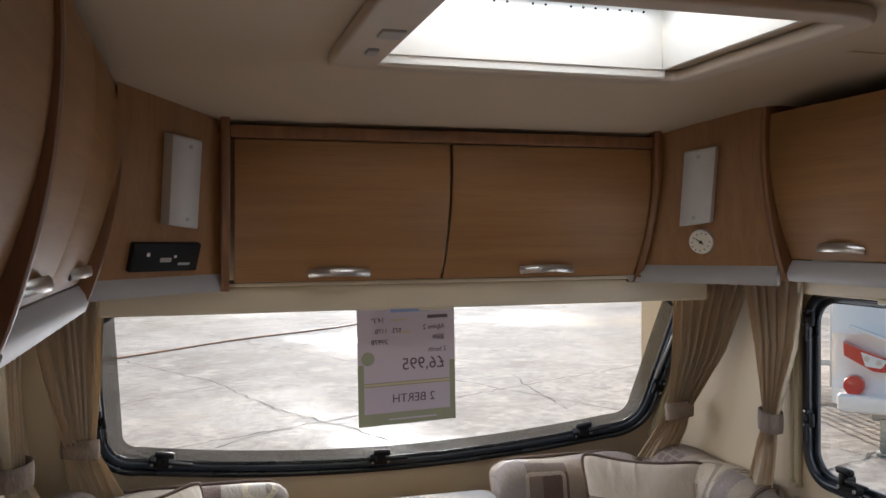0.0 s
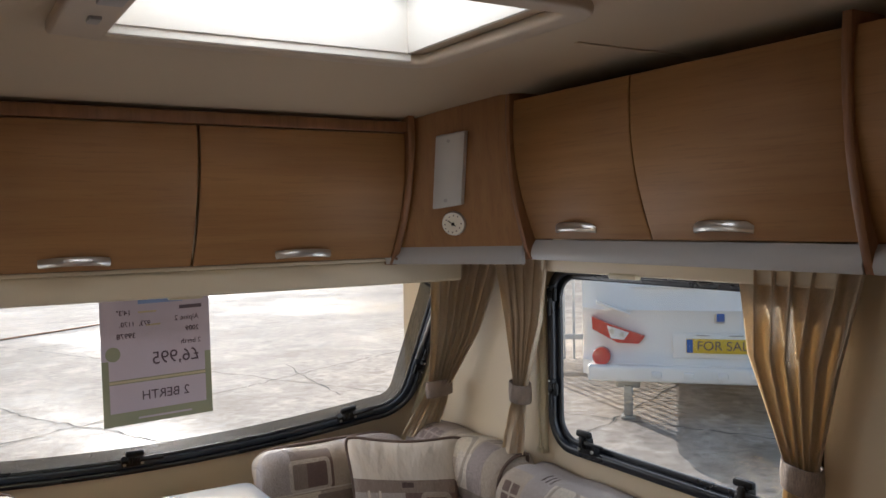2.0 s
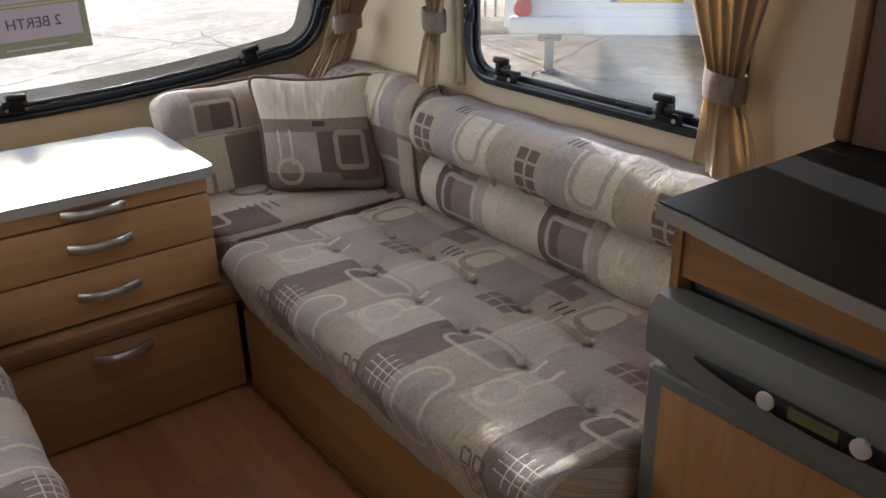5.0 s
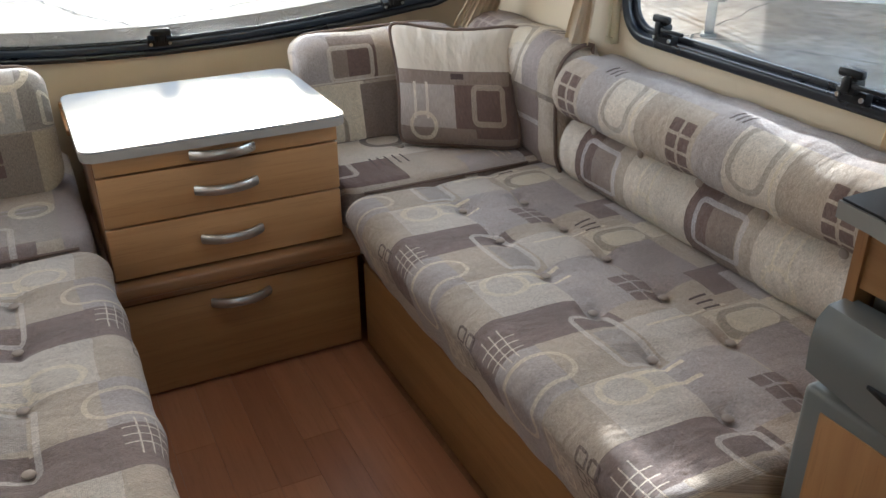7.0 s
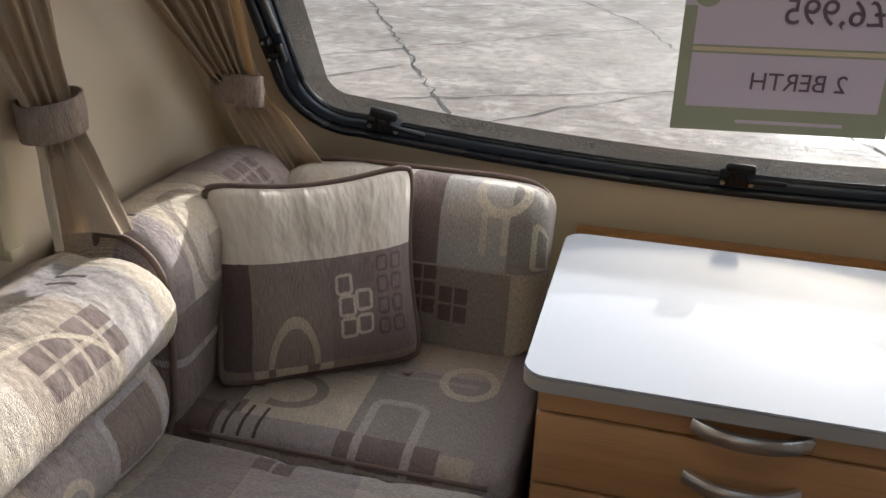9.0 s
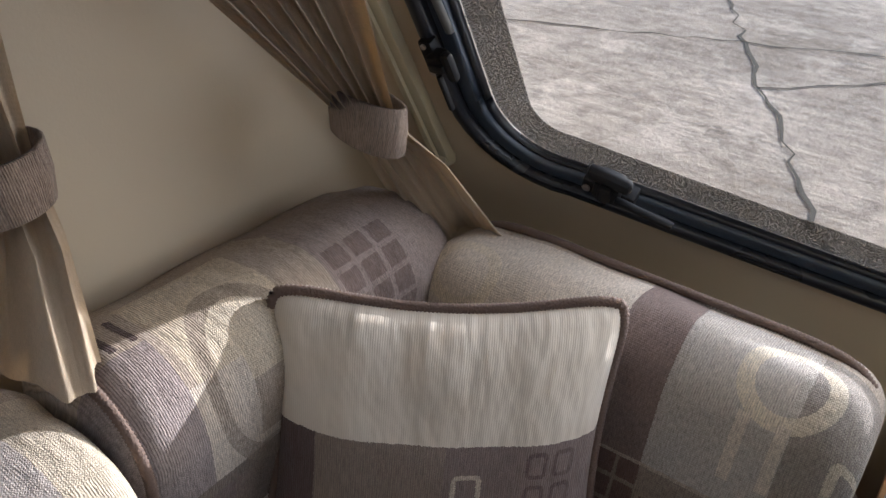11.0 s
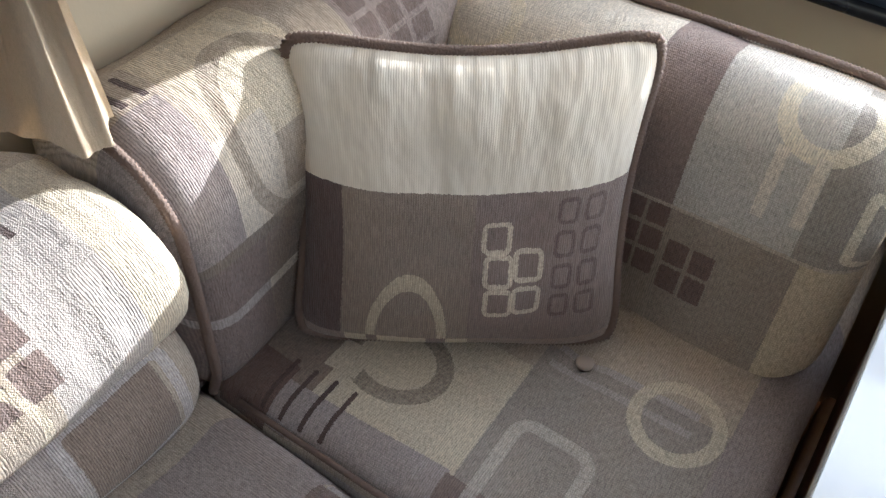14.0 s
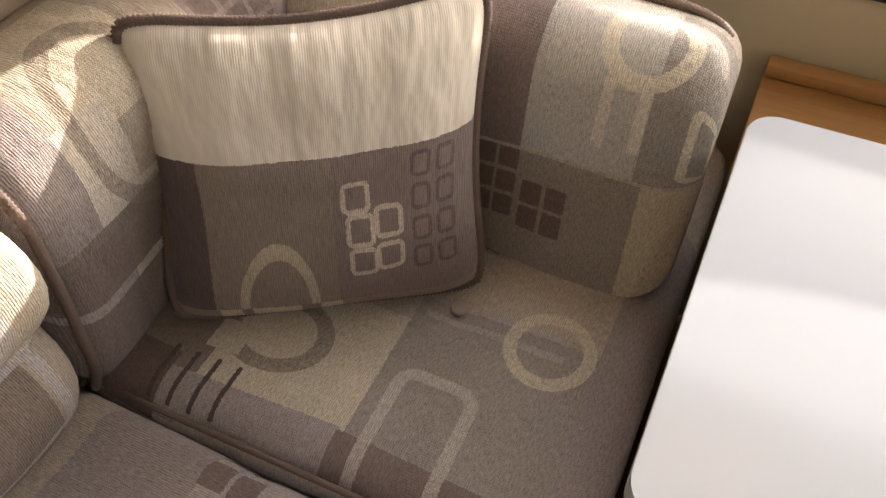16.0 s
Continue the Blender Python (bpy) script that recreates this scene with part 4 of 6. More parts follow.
# never in view: a pane and surround added around the rear fill lamp's opening
def rear_window():
    x0, x1, z0, z1 = WIN_B
    t = thing("added_window_4", (0, YB, z0), "unseen black-rubber framed rear window, added for fill light", "window", kind="structure")
    v, f = sweep([(u, YB, w) for u, w in rounded_rect(x0, x1, z0, z1, 0.085, 10, 8)], round_section(0.03, 0.026, 0.008, 4), True, (0, 1, 0))
    ob_mesh("window_frame", v, f, rubber, t, sharp=60)
    g = part("pane", box(x0 + 0.005, x1 - 0.005, YB - 0.024, YB - 0.02, z0 + 0.005, z1 - 0.005), clear, t)
    g.visible_shadow = False


rear_window()


def blind(name, x0, x1, y0, y1, z0, z1, tab, label):
    t = thing(name, ((x0 + x1) / 2, (y0 + y1) / 2, z0), label, "window blind")
    part("cassette", box(x0, x1, y0, y1, z0, z1, 0.008, 3), cassette_mat, t)
    tx, ty = tab
    part("pull_tab", box(tx - (0.045 if x1 - x0 > y1 - y0 else 0.01), tx + (0.045 if x1 - x0 > y1 - y0 else 0.01), ty - (0.008 if x1 - x0 > y1 - y0 else 0.05), ty + (0.008 if x1 - x0 > y1 - y0 else 0.05), z0 - 0.008, z0 + 0.006, 0.003), rail_mat, t, "small cream plastic pull tab")


blind("roller_blind", -0.86, 0.87, 2.36, 2.47, 1.315, 1.385, (0.015, 2.40), "rolled-up cream blind cassette above the front window")
blind("roller_blind", 0.945, 0.992, 1.12, 2.06, 1.352, 1.402, (0.95, 1.72), "rolled-up cream blind cassette above the side window")
blind("roller_blind", -1.07, -1.01, 1.12, 2.11, 1.335, 1.39, (-1.015, 1.72), "rolled-up cream blind cassette above the side window")


def blind_rail(p0, p1, label="slim cream blind guide rail beside the window"):
    t = thing("blind_rail", p1, label, "blind rail", "blind rails")
    v, f = sweep([p0, p1], round_section(0.016, 0.034, 0.004, 2), False, (0, -1, 0) if abs(p0[0]) < 0.98 else (-1, 0, 0))
    ob_mesh("rail", v, f, rail_mat, t, sharp=40)
    v, f = sweep([(Vector(p0) + Vector((0, 0, 0.0))), Vector(p1)], [(0.009, -0.003), (0.014, -0.003), (0.014, 0.003), (0.009, 0.003)], False, (0, -1, 0) if abs(p0[0]) < 0.98 else (-1, 0, 0))
    ob_mesh("groove_lip", v, f, rail_mat, t, sharp=40)
    part("end_bracket", box(p1[0] - 0.014, p1[0] + 0.014, p1[1] - 0.014, p1[1] + 0.014, p1[2] - 0.012, p1[2] + 0.006, 0.003), rail_mat, t)
    return t


blind_rail((0.99, 2.115, 1.40), (0.99, 2.115, 0.815))
blind_rail((-1.075, 2.165, 1.40), (-1.075, 2.165, 0.79))
for s in (-1, 1):
    x = 0.965 * s - 0.01
    blind_rail((x, front_y(x, 1.34) - 0.012, 1.34), (x, front_y(x, 0.80) - 0.012, 0.80))


# ---------------------------------------------------------------- roof lockers
def curve_profile(p_top, p_bot, bulge, n=10):
    """A door's bowed front in section, from the top to the bottom: (out, z) pairs."""
    pts = []
    for i in range(n + 1):
        t = i / n
        a = p_top[0] + (p_bot[0] - p_top[0]) * (t ** 1.9)
        z = p_top[1] + (p_bot[1] - p_top[1]) * t
        pts.append((a + bulge * math.sin(math.pi * t), z))
    return pts


def bowed_panel(name, prof, s0, s1, place, thick, material, parent, label="", edge=0.004):
    """A door leaf of a section prof from s0 to s1 along the locker; place(a, s, z) gives the world place."""
    n = len(prof)
    verts, faces = [], []
    cols = [s0, s0 + math.copysign(edge, s1 - s0), s1 - math.copysign(edge, s1 - s0), s1]
    for layer in (0, 1):
        for ci, s in enumerate(cols):
            for i, (a, z) in enumerate(prof):
                d = thick if layer else (0.003 if ci in (0, 3) or i in (0, n - 1) else 0.0)
                verts.append(place(a, s, z, d))
    for ci in range(3):
        for i in range(n - 1):
            o = ci * n + i
            faces.append((o, o + n, o + n + 1, o + 1))
            o += 4 * n
            faces.append((o, o + 1, o + n + 1, o + n))
    L = 4 * n
    for ci in range(3):
        faces.append((ci * n, L + ci * n, L + (ci + 1) * n, (ci + 1) * n))
        faces.append((ci * n + n - 1, (ci + 1) * n + n - 1, L + (ci + 1) * n + n - 1, L + ci * n + n - 1))
    for i in range(n - 1):
        faces.append((i, i + 1, L + i + 1, L + i))
        o = 3 * n
        faces.append((o + i, L + o + i, L + o + i + 1, o + i + 1))
    me = ob_mesh(name, verts, faces, material, parent, smooth=True, label=label, sharp=40)
    bm = bmesh.new()
    bm.from_mesh(me.data)
    bmesh.ops.recalc_face_normals(bm, faces=bm.faces[:])
    bm.to_mesh(me.data)
    bm.free()
    return me


def front_locker():
    t = thing("roof_locker", (0.02, 2.4, 1.385), "light oak front roof locker with two bowed lift-up doors", "cupboard", "roof lockers")
    place = lambda a, s, z, d: (s, a + d, z)
    prof = curve_profile((2.215, 1.750), (2.315, 1.398), -0.012)
    part("top_panel", box(-0.57, 0.62, 2.236, 2.30, 1.772, 1.782), edge_wood, t)
    part("bottom_panel", box(-0.55, 0.60, 2.335, 2.50, 1.386, 1.396, 0.002), cassette_mat, t)
    part("top_rail", box(-0.545, 0.60, 2.205, 2.235, 1.753, 1.784, 0.004), edge_wood, t, "dark-stained top rail")
    for s0, s1, hx in ((-0.535, 0.008, -0.27), (0.016, 0.592, 0.31)):
        d = bowed_panel("door", prof, s0, s1, place, 0.018, locker_x, t)
        bow_handle(d, (hx, 2.298, 1.418), (1, 0, 0), (0, -1, 0.2), 0.155, 0.024, 0.021)
    part("divider", box(0.004, 0.020, 2.34, 2.44, 1.40, 1.74), edge_wood, t)
    post = curve_profile((2.195, 1.808), (2.318, 1.376), -0.012)
    for x in (-0.556, 0.604):
        bowed_panel("side_post", post, x - 0.010, x + 0.010, place, 0.19, edge_wood, t, "dark-stained rounded post")
        for dz in (1.415, 1.395):
            part("cover_cap", cyl((x, 2.300, dz), (x, 2.312, dz), 0.004, segs=10), edge_wood, t)


front_locker()


def corner_unit(side):
    """The slanting corner panel between front and side locker, with the grey rail below it."""
    if side > 0:
        a_top, b_top, a_bot, b_bot = Vector((0.618, 2.215, 1.793)), Vector((0.795, 1.99, 1.856)), Vector((0.60, 2.345, 1.39)), Vector((0.85, 2.01, 1.39))
    else:
        a_top, b_top, a_bot, b_bot = Vector((-0.57, 2.215, 1.793)), Vector((-0.78, 2.02, 1.852)), Vector((-0.565, 2.345, 1.385)), Vector((-0.855, 2.07, 1.375))
    t = thing("corner_cupboard", ((a_bot + b_bot) / 2), "light oak slanting corner cupboard between the roof lockers", "cupboard", "corner cupboards")
    n, k = 10, 8
    verts, faces = [], []
    back = Vector((side * 0.02, 0.016, 0))
    for lay in (0, 1):
        for i in range(n + 1):
            v = i / n
            w = v ** 1.7
            for j in range(k + 1):
                u = j / k
                pa = a_top.lerp(a_bot, v)
                pb = b_top.lerp(b_bot, v)
                pa.x = a_top.x + (a_bot.x - a_top.x) * w
                pa.y = a_top.y + (a_bot.y - a_top.y) * w
                pb.x = b_top.x + (b_bot.x - b_top.x) * w
                pb.y = b_top.y + (b_bot.y - b_top.y) * w
                verts.append(pa.lerp(pb, u) + back * lay)
    m = (n + 1) * (k + 1)
    for i in range(n):
        for j in range(k):
            o = i * (k + 1) + j
            faces += [(o, o + 1, o + k + 2, o + k + 1), (m + o, m + o + k + 1, m + o + k + 2, m + o + 1)]
    ob_mesh("panel", verts, faces, locker_z, t)
    # grey rail under the panel
    r0, r1 = a_bot.copy(), b_bot.copy()
    r0.z = r1.z = 1.40
    sec = [(-0.012, -0.022), (0.016, -0.022), (0.022, -0.005), (0.016, 0.018), (0.004, 0.035), (-0.012, 0.035)]
    d = (r1 - r0).normalized()
    out = Vector((-side, 0, 0)) - d * (Vector((-side, 0, 0)).dot(d))
    out = Vector((d.y, -d.x, 0))
    if out.y > 0:
        out = -out
    v2, f2 = sweep([r0, r1], [(a, b if d.cross(out).z > 0 else -b) for a, b in sec], False, None, [out, out])
    rail = ob_mesh("grey_rail", v2, f2, trim_grey, t, label="rounded grey plastic rail", sharp=40)
    return t, a_top, b_top, a_bot, b_bot, out


def on_corner(cu, u, v):
    """A place on a corner panel, u from the front post to the side post, v from top to bottom; with the ways along and down."""
    _, at, bt, ab, bb, out = cu

    def at_uv(u, v):
        w = v ** 1.7
        pa, pb = at.lerp(ab, v), bt.lerp(bb, v)
        for p, p0, p1 in ((pa, at, ab), (pb, bt, bb)):
            p.x, p.y = p0.x + (p1.x - p0.x) * w, p0.y + (p1.y - p0.y) * w
        return pa.lerp(pb, u)

    p = at_uv(u, v)
    along = (at_uv(min(u + 0.1, 1), v) - at_uv(u - 0.1, v)).normalized()
    down = (at_uv(u, min(v + 0.1, 1)) - at_uv(u, v - 0.1)).normalized()
    nor = along.cross(down).normalized()
    if nor.y > 0:
        nor = -nor
    return p, along, down, nor


def corner_lamp(cu, u, v, w=0.085, h=0.205):
    p, along, down, nor = on_corner(cu, u, v)
    t = thing("corner_lamp", p, "silver half-round corner reading lamp cover with two screws", "wall lamp", "corner lamps")
    verts, faces = [], []
    n = 12
    for z in (-h / 2, -h / 2 + 0.004, h / 2 - 0.004, h / 2):
        for i in range(n + 1):
            a = -1 + 2 * i / n
            dep = 0.030 + 0.012 * (1 - a * a) - (0.004 if abs(z) > h / 2 - 0.001 else 0)
            verts.append(p + along * (a * w / 2) + down * z + nor * dep)
        verts.append(p + along * (w / 2) + down * z + nor * 0.001)
        verts.append(p - along * (w / 2) + down * z + nor * 0.001)
    k = n + 3
    for r in range(3):
        for i in range(k):
            faces.append((r * k + i, r * k + (i + 1) % k, (r + 1) * k + (i + 1) % k, (r + 1) * k + i))
    faces += [tuple(range(k)), tuple(3 * k + i for i in range(k))[::-1]]
    ob_mesh("cover", verts, faces, silver, t, sharp=35)
    for z in (-h / 2 + 0.02, h / 2 - 0.02):
        q = p + down * z + nor * 0.041
        part("screw", cyl(q, q + nor * 0.003, 0.005, segs=12), trim_grey, t)
    return t


cu_r, cu_l = corner_unit(1), corner_unit(-1)
corner_lamp(cu_r, 0.43, 0.405)
corner_lamp(cu_l, 0.43, 0.40)


def gauge(cu, u, v):
    p, along, down, nor = on_corner(cu, u, v)
    t = thing("thermometer", p, "small round chrome-rimmed dial gauge on the corner panel", "gauge")
    part("rim", cyl(p - nor * 0.002, p + nor * 0.010, 0.036, 0.033, 32), satin, t)
    part("face", cyl(p + nor * 0.006, p + nor * 0.0105, 0.0305, segs=32), gauge_face, t, "cream dial face")
    for a in range(0, 330, 30):
        ca, sa = math.cos(radians(a)), math.sin(radians(a))
        q = p + (along * ca + down * sa) * 0.0245 + nor * 0.0108
        part("mark", cyl(q, q + nor * 0.0006, 0.0022, segs=8), ink, t)
    part("hub", cyl(p + nor * 0.010, p + nor * 0.014, 0.0045, segs=12), black_mat, t)
    m = frame_of(p + nor * 0.0125, along + down * 0.7, nor)
    bm = box(-0.018, 0.010, -0.0008, 0.0008, -0.0012, 0.0012)
    bmesh.ops.transform(bm, matrix=m, verts=bm.verts[:])
    part("needle", bm, black_mat, t)


gauge(cu_r, 0.48, 0.757)


def radio(cu):
    p, along, down, nor = on_corner(cu, 0.50, 0.795)
    t = thing("car_radio", p, "slim black radio panel in the corner", "radio")
    up = -down
    m = frame_of(p, along if along.x > 0 else -along, up)
    bm = box(-0.098, 0.098, -0.034, 0.034, -0.01, 0.014, 0.004)
    bmesh.ops.transform(bm, matrix=m, verts=bm.verts[:])
    part("body", bm, black_mat, t)
    for x0, x1, y0, y1, mt in ((-0.06, -0.052, 0.004, 0.012, paper_white), (-0.02, 0.012, -0.01, 0.0, trim_grey), (0.02, 0.026, 0.0, 0.006, paper_white), (0.035, 0.07, -0.018, -0.012, trim_grey)):
        bm = box(x0, x1, y0, y1, 0.013, 0.0155)
        bmesh.ops.transform(bm, matrix=m, verts=bm.verts[:])
        part("key", bm, mt, t)


radio(cu_l)


def side_locker(side, cuts, bars, handles, x_top, x_bot, z_bot, y_end, y_front, z_top=1.842):
    t = thing("roof_locker", (x_bot, (y_end + y_front) / 2, z_bot), "light oak side roof locker with bowed lift-up doors and grey rail", "cupboard", "roof lockers")
    place = lambda a, s, z, d: (side * (a + d), s, z)
    prof = curve_profile((abs(x_top), z_top), (abs(x_bot), z_bot + 0.045), -0.012)
    wall = abs(XR if side > 0 else XL)
    part("top_panel", box(min(side * (abs(x_top) + 0.02), side * wall), max(side * (abs(x_top) + 0.02), side * wall), y_end, y_front, z_top - 0.05, z_top - 0.038), edge_wood, t)
    part("bottom_panel", box(min(side * (abs(x_bot) + 0.02), side * wall), max(side * (abs(x_bot) + 0.02), side * wall), y_end, y_front, z_bot + 0.002, z_bot + 0.014), cassette_mat, t)
    ys = [y_front - 0.02] + cuts + [y_end]
    for a, b in zip(ys[:-1], ys[1:]):
        d = bowed_panel("door", prof, a - 0.002, b + 0.002, place, 0.018, locker_y, t)
        for hy in handles:
            if b < hy < a:
                bow_handle(d, (side * (abs(x_bot) - 0.006), hy, z_bot + 0.072), (0, 1, 0), (-side, 0, 0.2), 0.15, 0.026, 0.022)
    post = curve_profile((abs(x_top) - 0.010, 1.850), (abs(x_bot) - 0.012, z_bot - 0.012), -0.012)
    for y in [y_front - 0.008] + bars:
        bowed_panel("post", post, y + 0.009, y - 0.009, place, 0.10, edge_wood, t, "dark-stained rounded post")
    edges = [y_front - 0.018] + bars + [y_end]
    for a, b in zip(edges[:-1], edges[1:]):
        sec = [(-0.012, -0.024), (0.012, -0.024), (0.018, -0.008), (0.012, 0.012), (0.0, 0.030), (-0.012, 0.030)]
        p0, p1 = Vector((side * abs(x_bot), a - 0.010, z_bot + 0.012)), Vector((side * abs(x_bot), b + 0.010, z_bot + 0.012))
        out = Vector((-side, 0, 0))
        flip = (p1 - p0).normalized().cross(out).z > 0
        v, f = sweep([p0, p1], [(q, r if flip else -r) for q, r in sec], False, None, [out, out])
        ob_mesh("grey_rail", v, f, trim_grey, t, label="rounded grey plastic rail", sharp=40)


side_locker(1, [1.535, 1.0, 0.30], [1.0], [1.79, 1.32, 0.70], 0.797, 0.862, 1.404, -0.55, 2.0, 1.824)
side_locker(-1, [1.62, 1.20, 0.35], [1.20], [1.90, 1.42], 0.785, 0.862, 1.372, -0.55, 2.06)


# ---------------------------------------------------------------- curtains
def curtain(rows, tie_at, folds, label, seed, face):
    """rows: (centre, half-width way, fold depth) from the top to the hem. The cloth is gathered by a tie-back at the row tie_at."""
    top = rows[0][0]
    t = thing("curtain", rows[-1][0], label, "curtain", "window curtains")
    rnd = random.Random(seed)
    ph = [rnd.uniform(-0.5, 0.5) for _ in range(folds + 2)]
    steps, cols = 46, folds * 8
    n = len(rows)
    verts, uvs, faces = [], [], []
    face = Vector(face).normalized()
    for lay in (0, 1):
        for i in range(steps + 1):
            s = i / steps * (n - 1)
            k = min(int(s), n - 2)
            f = s - k
            f = f * f * (3 - 2 * f) if k != n - 2 else f
            c = Vector(rows[k][0]).lerp(Vector(rows[k + 1][0]), f)
            w = Vector(rows[k][1]).lerp(Vector(rows[k + 1][1]), f)
            dep = rows[k][2] + (rows[k + 1][2] - rows[k][2]) * f
            for j in range(cols + 1):
                u = j / cols
                a = u * folds * 2 * math.pi + ph[int(u * folds)] * 1.2 + 0.6 * math.sin(i * 0.11 + j * 0.2)
                g = max(0.0, (s - tie_at) / (n - 1 - tie_at))
                wave = math.sin(a) + 0.35 * math.sin(2.3 * a + seed) * (0.5 + 0.5 * math.sin(i * 0.17 + seed))
                wave = wave * (1 - g) + g * (1.5 * math.sin(u * 8.2 + seed) + 0.3 * math.sin(a))
                sx = -1 + 2 * u + 0.5 * math.cos(a) / folds * (1 - 0.8 * g)
                p = c + w * sx + face * (dep * wave - lay * 0.0016)
                verts.append(p)
                uvs.append((u * 0.9, -i / steps * 0.7))
    m = (steps + 1) * (cols + 1)
    for i in range(steps):
        for j in range(cols):
            o = i * (cols + 1) + j
            faces += [(o, o + 1, o + cols + 2, o + cols + 1), (m + o, m + o + cols + 1, m + o + cols + 2, m + o + 1)]
    ob_mesh("cloth", verts, faces, curtain_mat, t, uvs)
    c, w, dep = rows[tie_at]
    c, w = Vector(c), Vector(w)
    rx, ry = w.length + 0.008, dep + 0.022
    path, nor = [], []
    for i in range(28):
        a = 2 * math.pi * i / 28
        path.append(c + w.normalized() * rx * math.cos(a) + face * ry * math.sin(a) + Vector((0, 0, 0.006 * math.cos(a))))
        nor.append(w.normalized() * math.cos(a) / rx + face * math.sin(a) / ry)
    sec = [(-0.001, -0.028), (0.003, -0.027), (0.005, 0), (0.003, 0.027), (-0.001, 0.028), (-0.002, 0)]
    v, f = sweep(path, sec, True, None, nor)
    uv = [(i // 6 * 0.012, (i % 6) * 0.012) for i in range(len(v))]
    ob_mesh("tieback", v, f, tie_mat, t, uv, label="ribbed taupe tie-back band")
    return t


LABEL = "gathered gold-beige curtain held by a taupe tie-back"


def curtains(side):
    wall = (XR if side > 0 else XL)
    s = side
    xf = lambda x: s * x - (0.0 if s > 0 else 0.03)
    # front window's curtain across the corner
    low = 0.0 if s > 0 else 0.04
    curtain([((xf(0.905), 2.40, 1.385), (s * 0.07, -0.10, 0), 0.016), ((xf(0.90), 2.46, 1.15), (s * 0.05, -0.065, 0), 0.017), ((xf(0.905), 2.575 + low, 0.935), (s * 0.030, -0.012, 0), 0.013),
             ((xf(0.897), 2.615 + 1.4 * low, 0.87), (s * 0.045, -0.022, 0), 0.013), ((xf(0.866), 2.67 + 2 * low, 0.755 - 0.4 * low), (s * 0.058, -0.026, 0), 0.012)], 2, 7, LABEL, 3 + s, (-s * 0.8, -0.6, 0))
    # side window's front curtain
    if s > 0:
        low_rows = [((wall - 0.06, 2.16, 0.985), (0, 0.028, 0), 0.012), ((wall - 0.068, 2.168, 0.92), (0, 0.042, 0), 0.010), ((wall - 0.085, 2.18, 0.80), (0, 0.052, 0), 0.010)]
    else:
        low_rows = [((wall + 0.052, 2.248, 0.972), (0.012, 0.034, 0), 0.016), ((wall + 0.072, 2.24, 0.915), (0.020, 0.040, 0), 0.016), ((wall + 0.122, 2.198, 0.816), (0.034, 0.056, 0), 0.022)]
    y = 2.15 if s > 0 else 2.20
    curtain([((wall - s * 0.055, y - 0.005, 1.385), (0, 0.125, 0), 0.013), ((wall - s * 0.055, y - 0.01, 1.2), (0, 0.085, 0), 0.016), *low_rows], 2, 5, LABEL, 9 + s, (-s, -0.25, 0))
    # side window's rear curtain
    curtain([((wall - s * 0.055, 1.205, 1.385), (0, 0.15, 0), 0.015), ((wall - s * 0.055, 1.225, 1.2), (0, 0.115, 0), 0.02), ((wall - s * 0.06, 1.20, 0.965), (0, 0.036, 0), 0.013),
             ((wall - s * 0.065, 1.19, 0.91), (0, 0.055, 0), 0.016), ((wall - s * 0.07, 1.175, 0.79), (0, 0.085, 0), 0.018)], 2, 6, LABEL, 15 + s, (-s, -0.2, 0))


curtains(1)
curtains(-1)


# ---------------------------------------------------------------- chest and benches
def chest():
    t = thing("drawer_chest", (-0.022, 2.5, 0.29), "light oak chest of drawers with a grey laminate top", "chest of drawers")
    x0, x1, yf, yb = -0.312, 0.268, 2.262, 2.74
    loop = rounded_rect(-0.334, 0.290, 2.236, 2.745, 0.035, 8, 4)
    bm = bmesh.new()
    vs = [bm.verts.new((u, v, 0.652)) for u, v in loop]
    fc = bm.faces.new(vs)
    ex = bmesh.ops.extrude_face_region(bm, geom=[fc])
    for e in ex["geom"]:
        if isinstance(e, bmesh.types.BMVert):
            e.co.z = 0.6735
    part("top_edge", bm, edge_grey, t, "grey edging of the top")
    bm = bmesh.new()
    vs = [bm.verts.new((u * 0.997 + (-0.022) * 0.003, 2.49 + (v - 2.49) * 0.996, 0.6745)) for u, v in loop]
    fc = bm.faces.new(vs)
    ex = bmesh.ops.extrude_face_region(bm, geom=[fc])
    for e in ex["geom"]:
        if isinstance(e, bmesh.types.BMVert):
            e.co.z = 0.678
    part("top", bm, table_mat, t, "glossy pale grey laminate top")
    part("carcass", box(x0, x1, yf + 0.012, yb, 0.32, 0.651, 0.002), edge_wood, t)
    for z0, z1, hz in ((0.610, 0.649, 0.631), (0.482, 0.605, 0.543), (0.345, 0.477, 0.414)):
        d = part("drawer", box(x0 + 0.002, x1 - 0.002, yf - 0.008, yf + 0.011, z0, z1, 0.003), chest_x, t)
        bow_handle(d, (-0.022, yf - 0.008, hz), (1, 0, 0), (0, -1, 0), 0.150, 0.026, 0.023)
    part("ledge", box(-0.325, 0.305, 2.225, yb, 0.300, 0.336, 0.008, 3), ledge_wood, t, "moulded brown wood ledge")
    part("ledge_lip", box(-0.325, 0.305, 2.236, yb, 0.284, 0.299, 0.003), ledge_wood, t)
    low = thing("drawer_box", (0, 2.5, 0), "light oak lower drawer box on the floor", "drawer")
    part("carcass", box(-0.322, 0.302, 2.262, yb, 0.0, 0.282), edge_wood, low)
    d = part("drawer", box(-0.319, 0.299, 2.246, 2.261, 0.012, 0.276, 0.003), locker_x, low)
    bow_handle(d, (-0.022, 2.246, 0.238), (1, 0, 0), (0, -1, 0), 0.150, 0.026, 0.023)


chest()


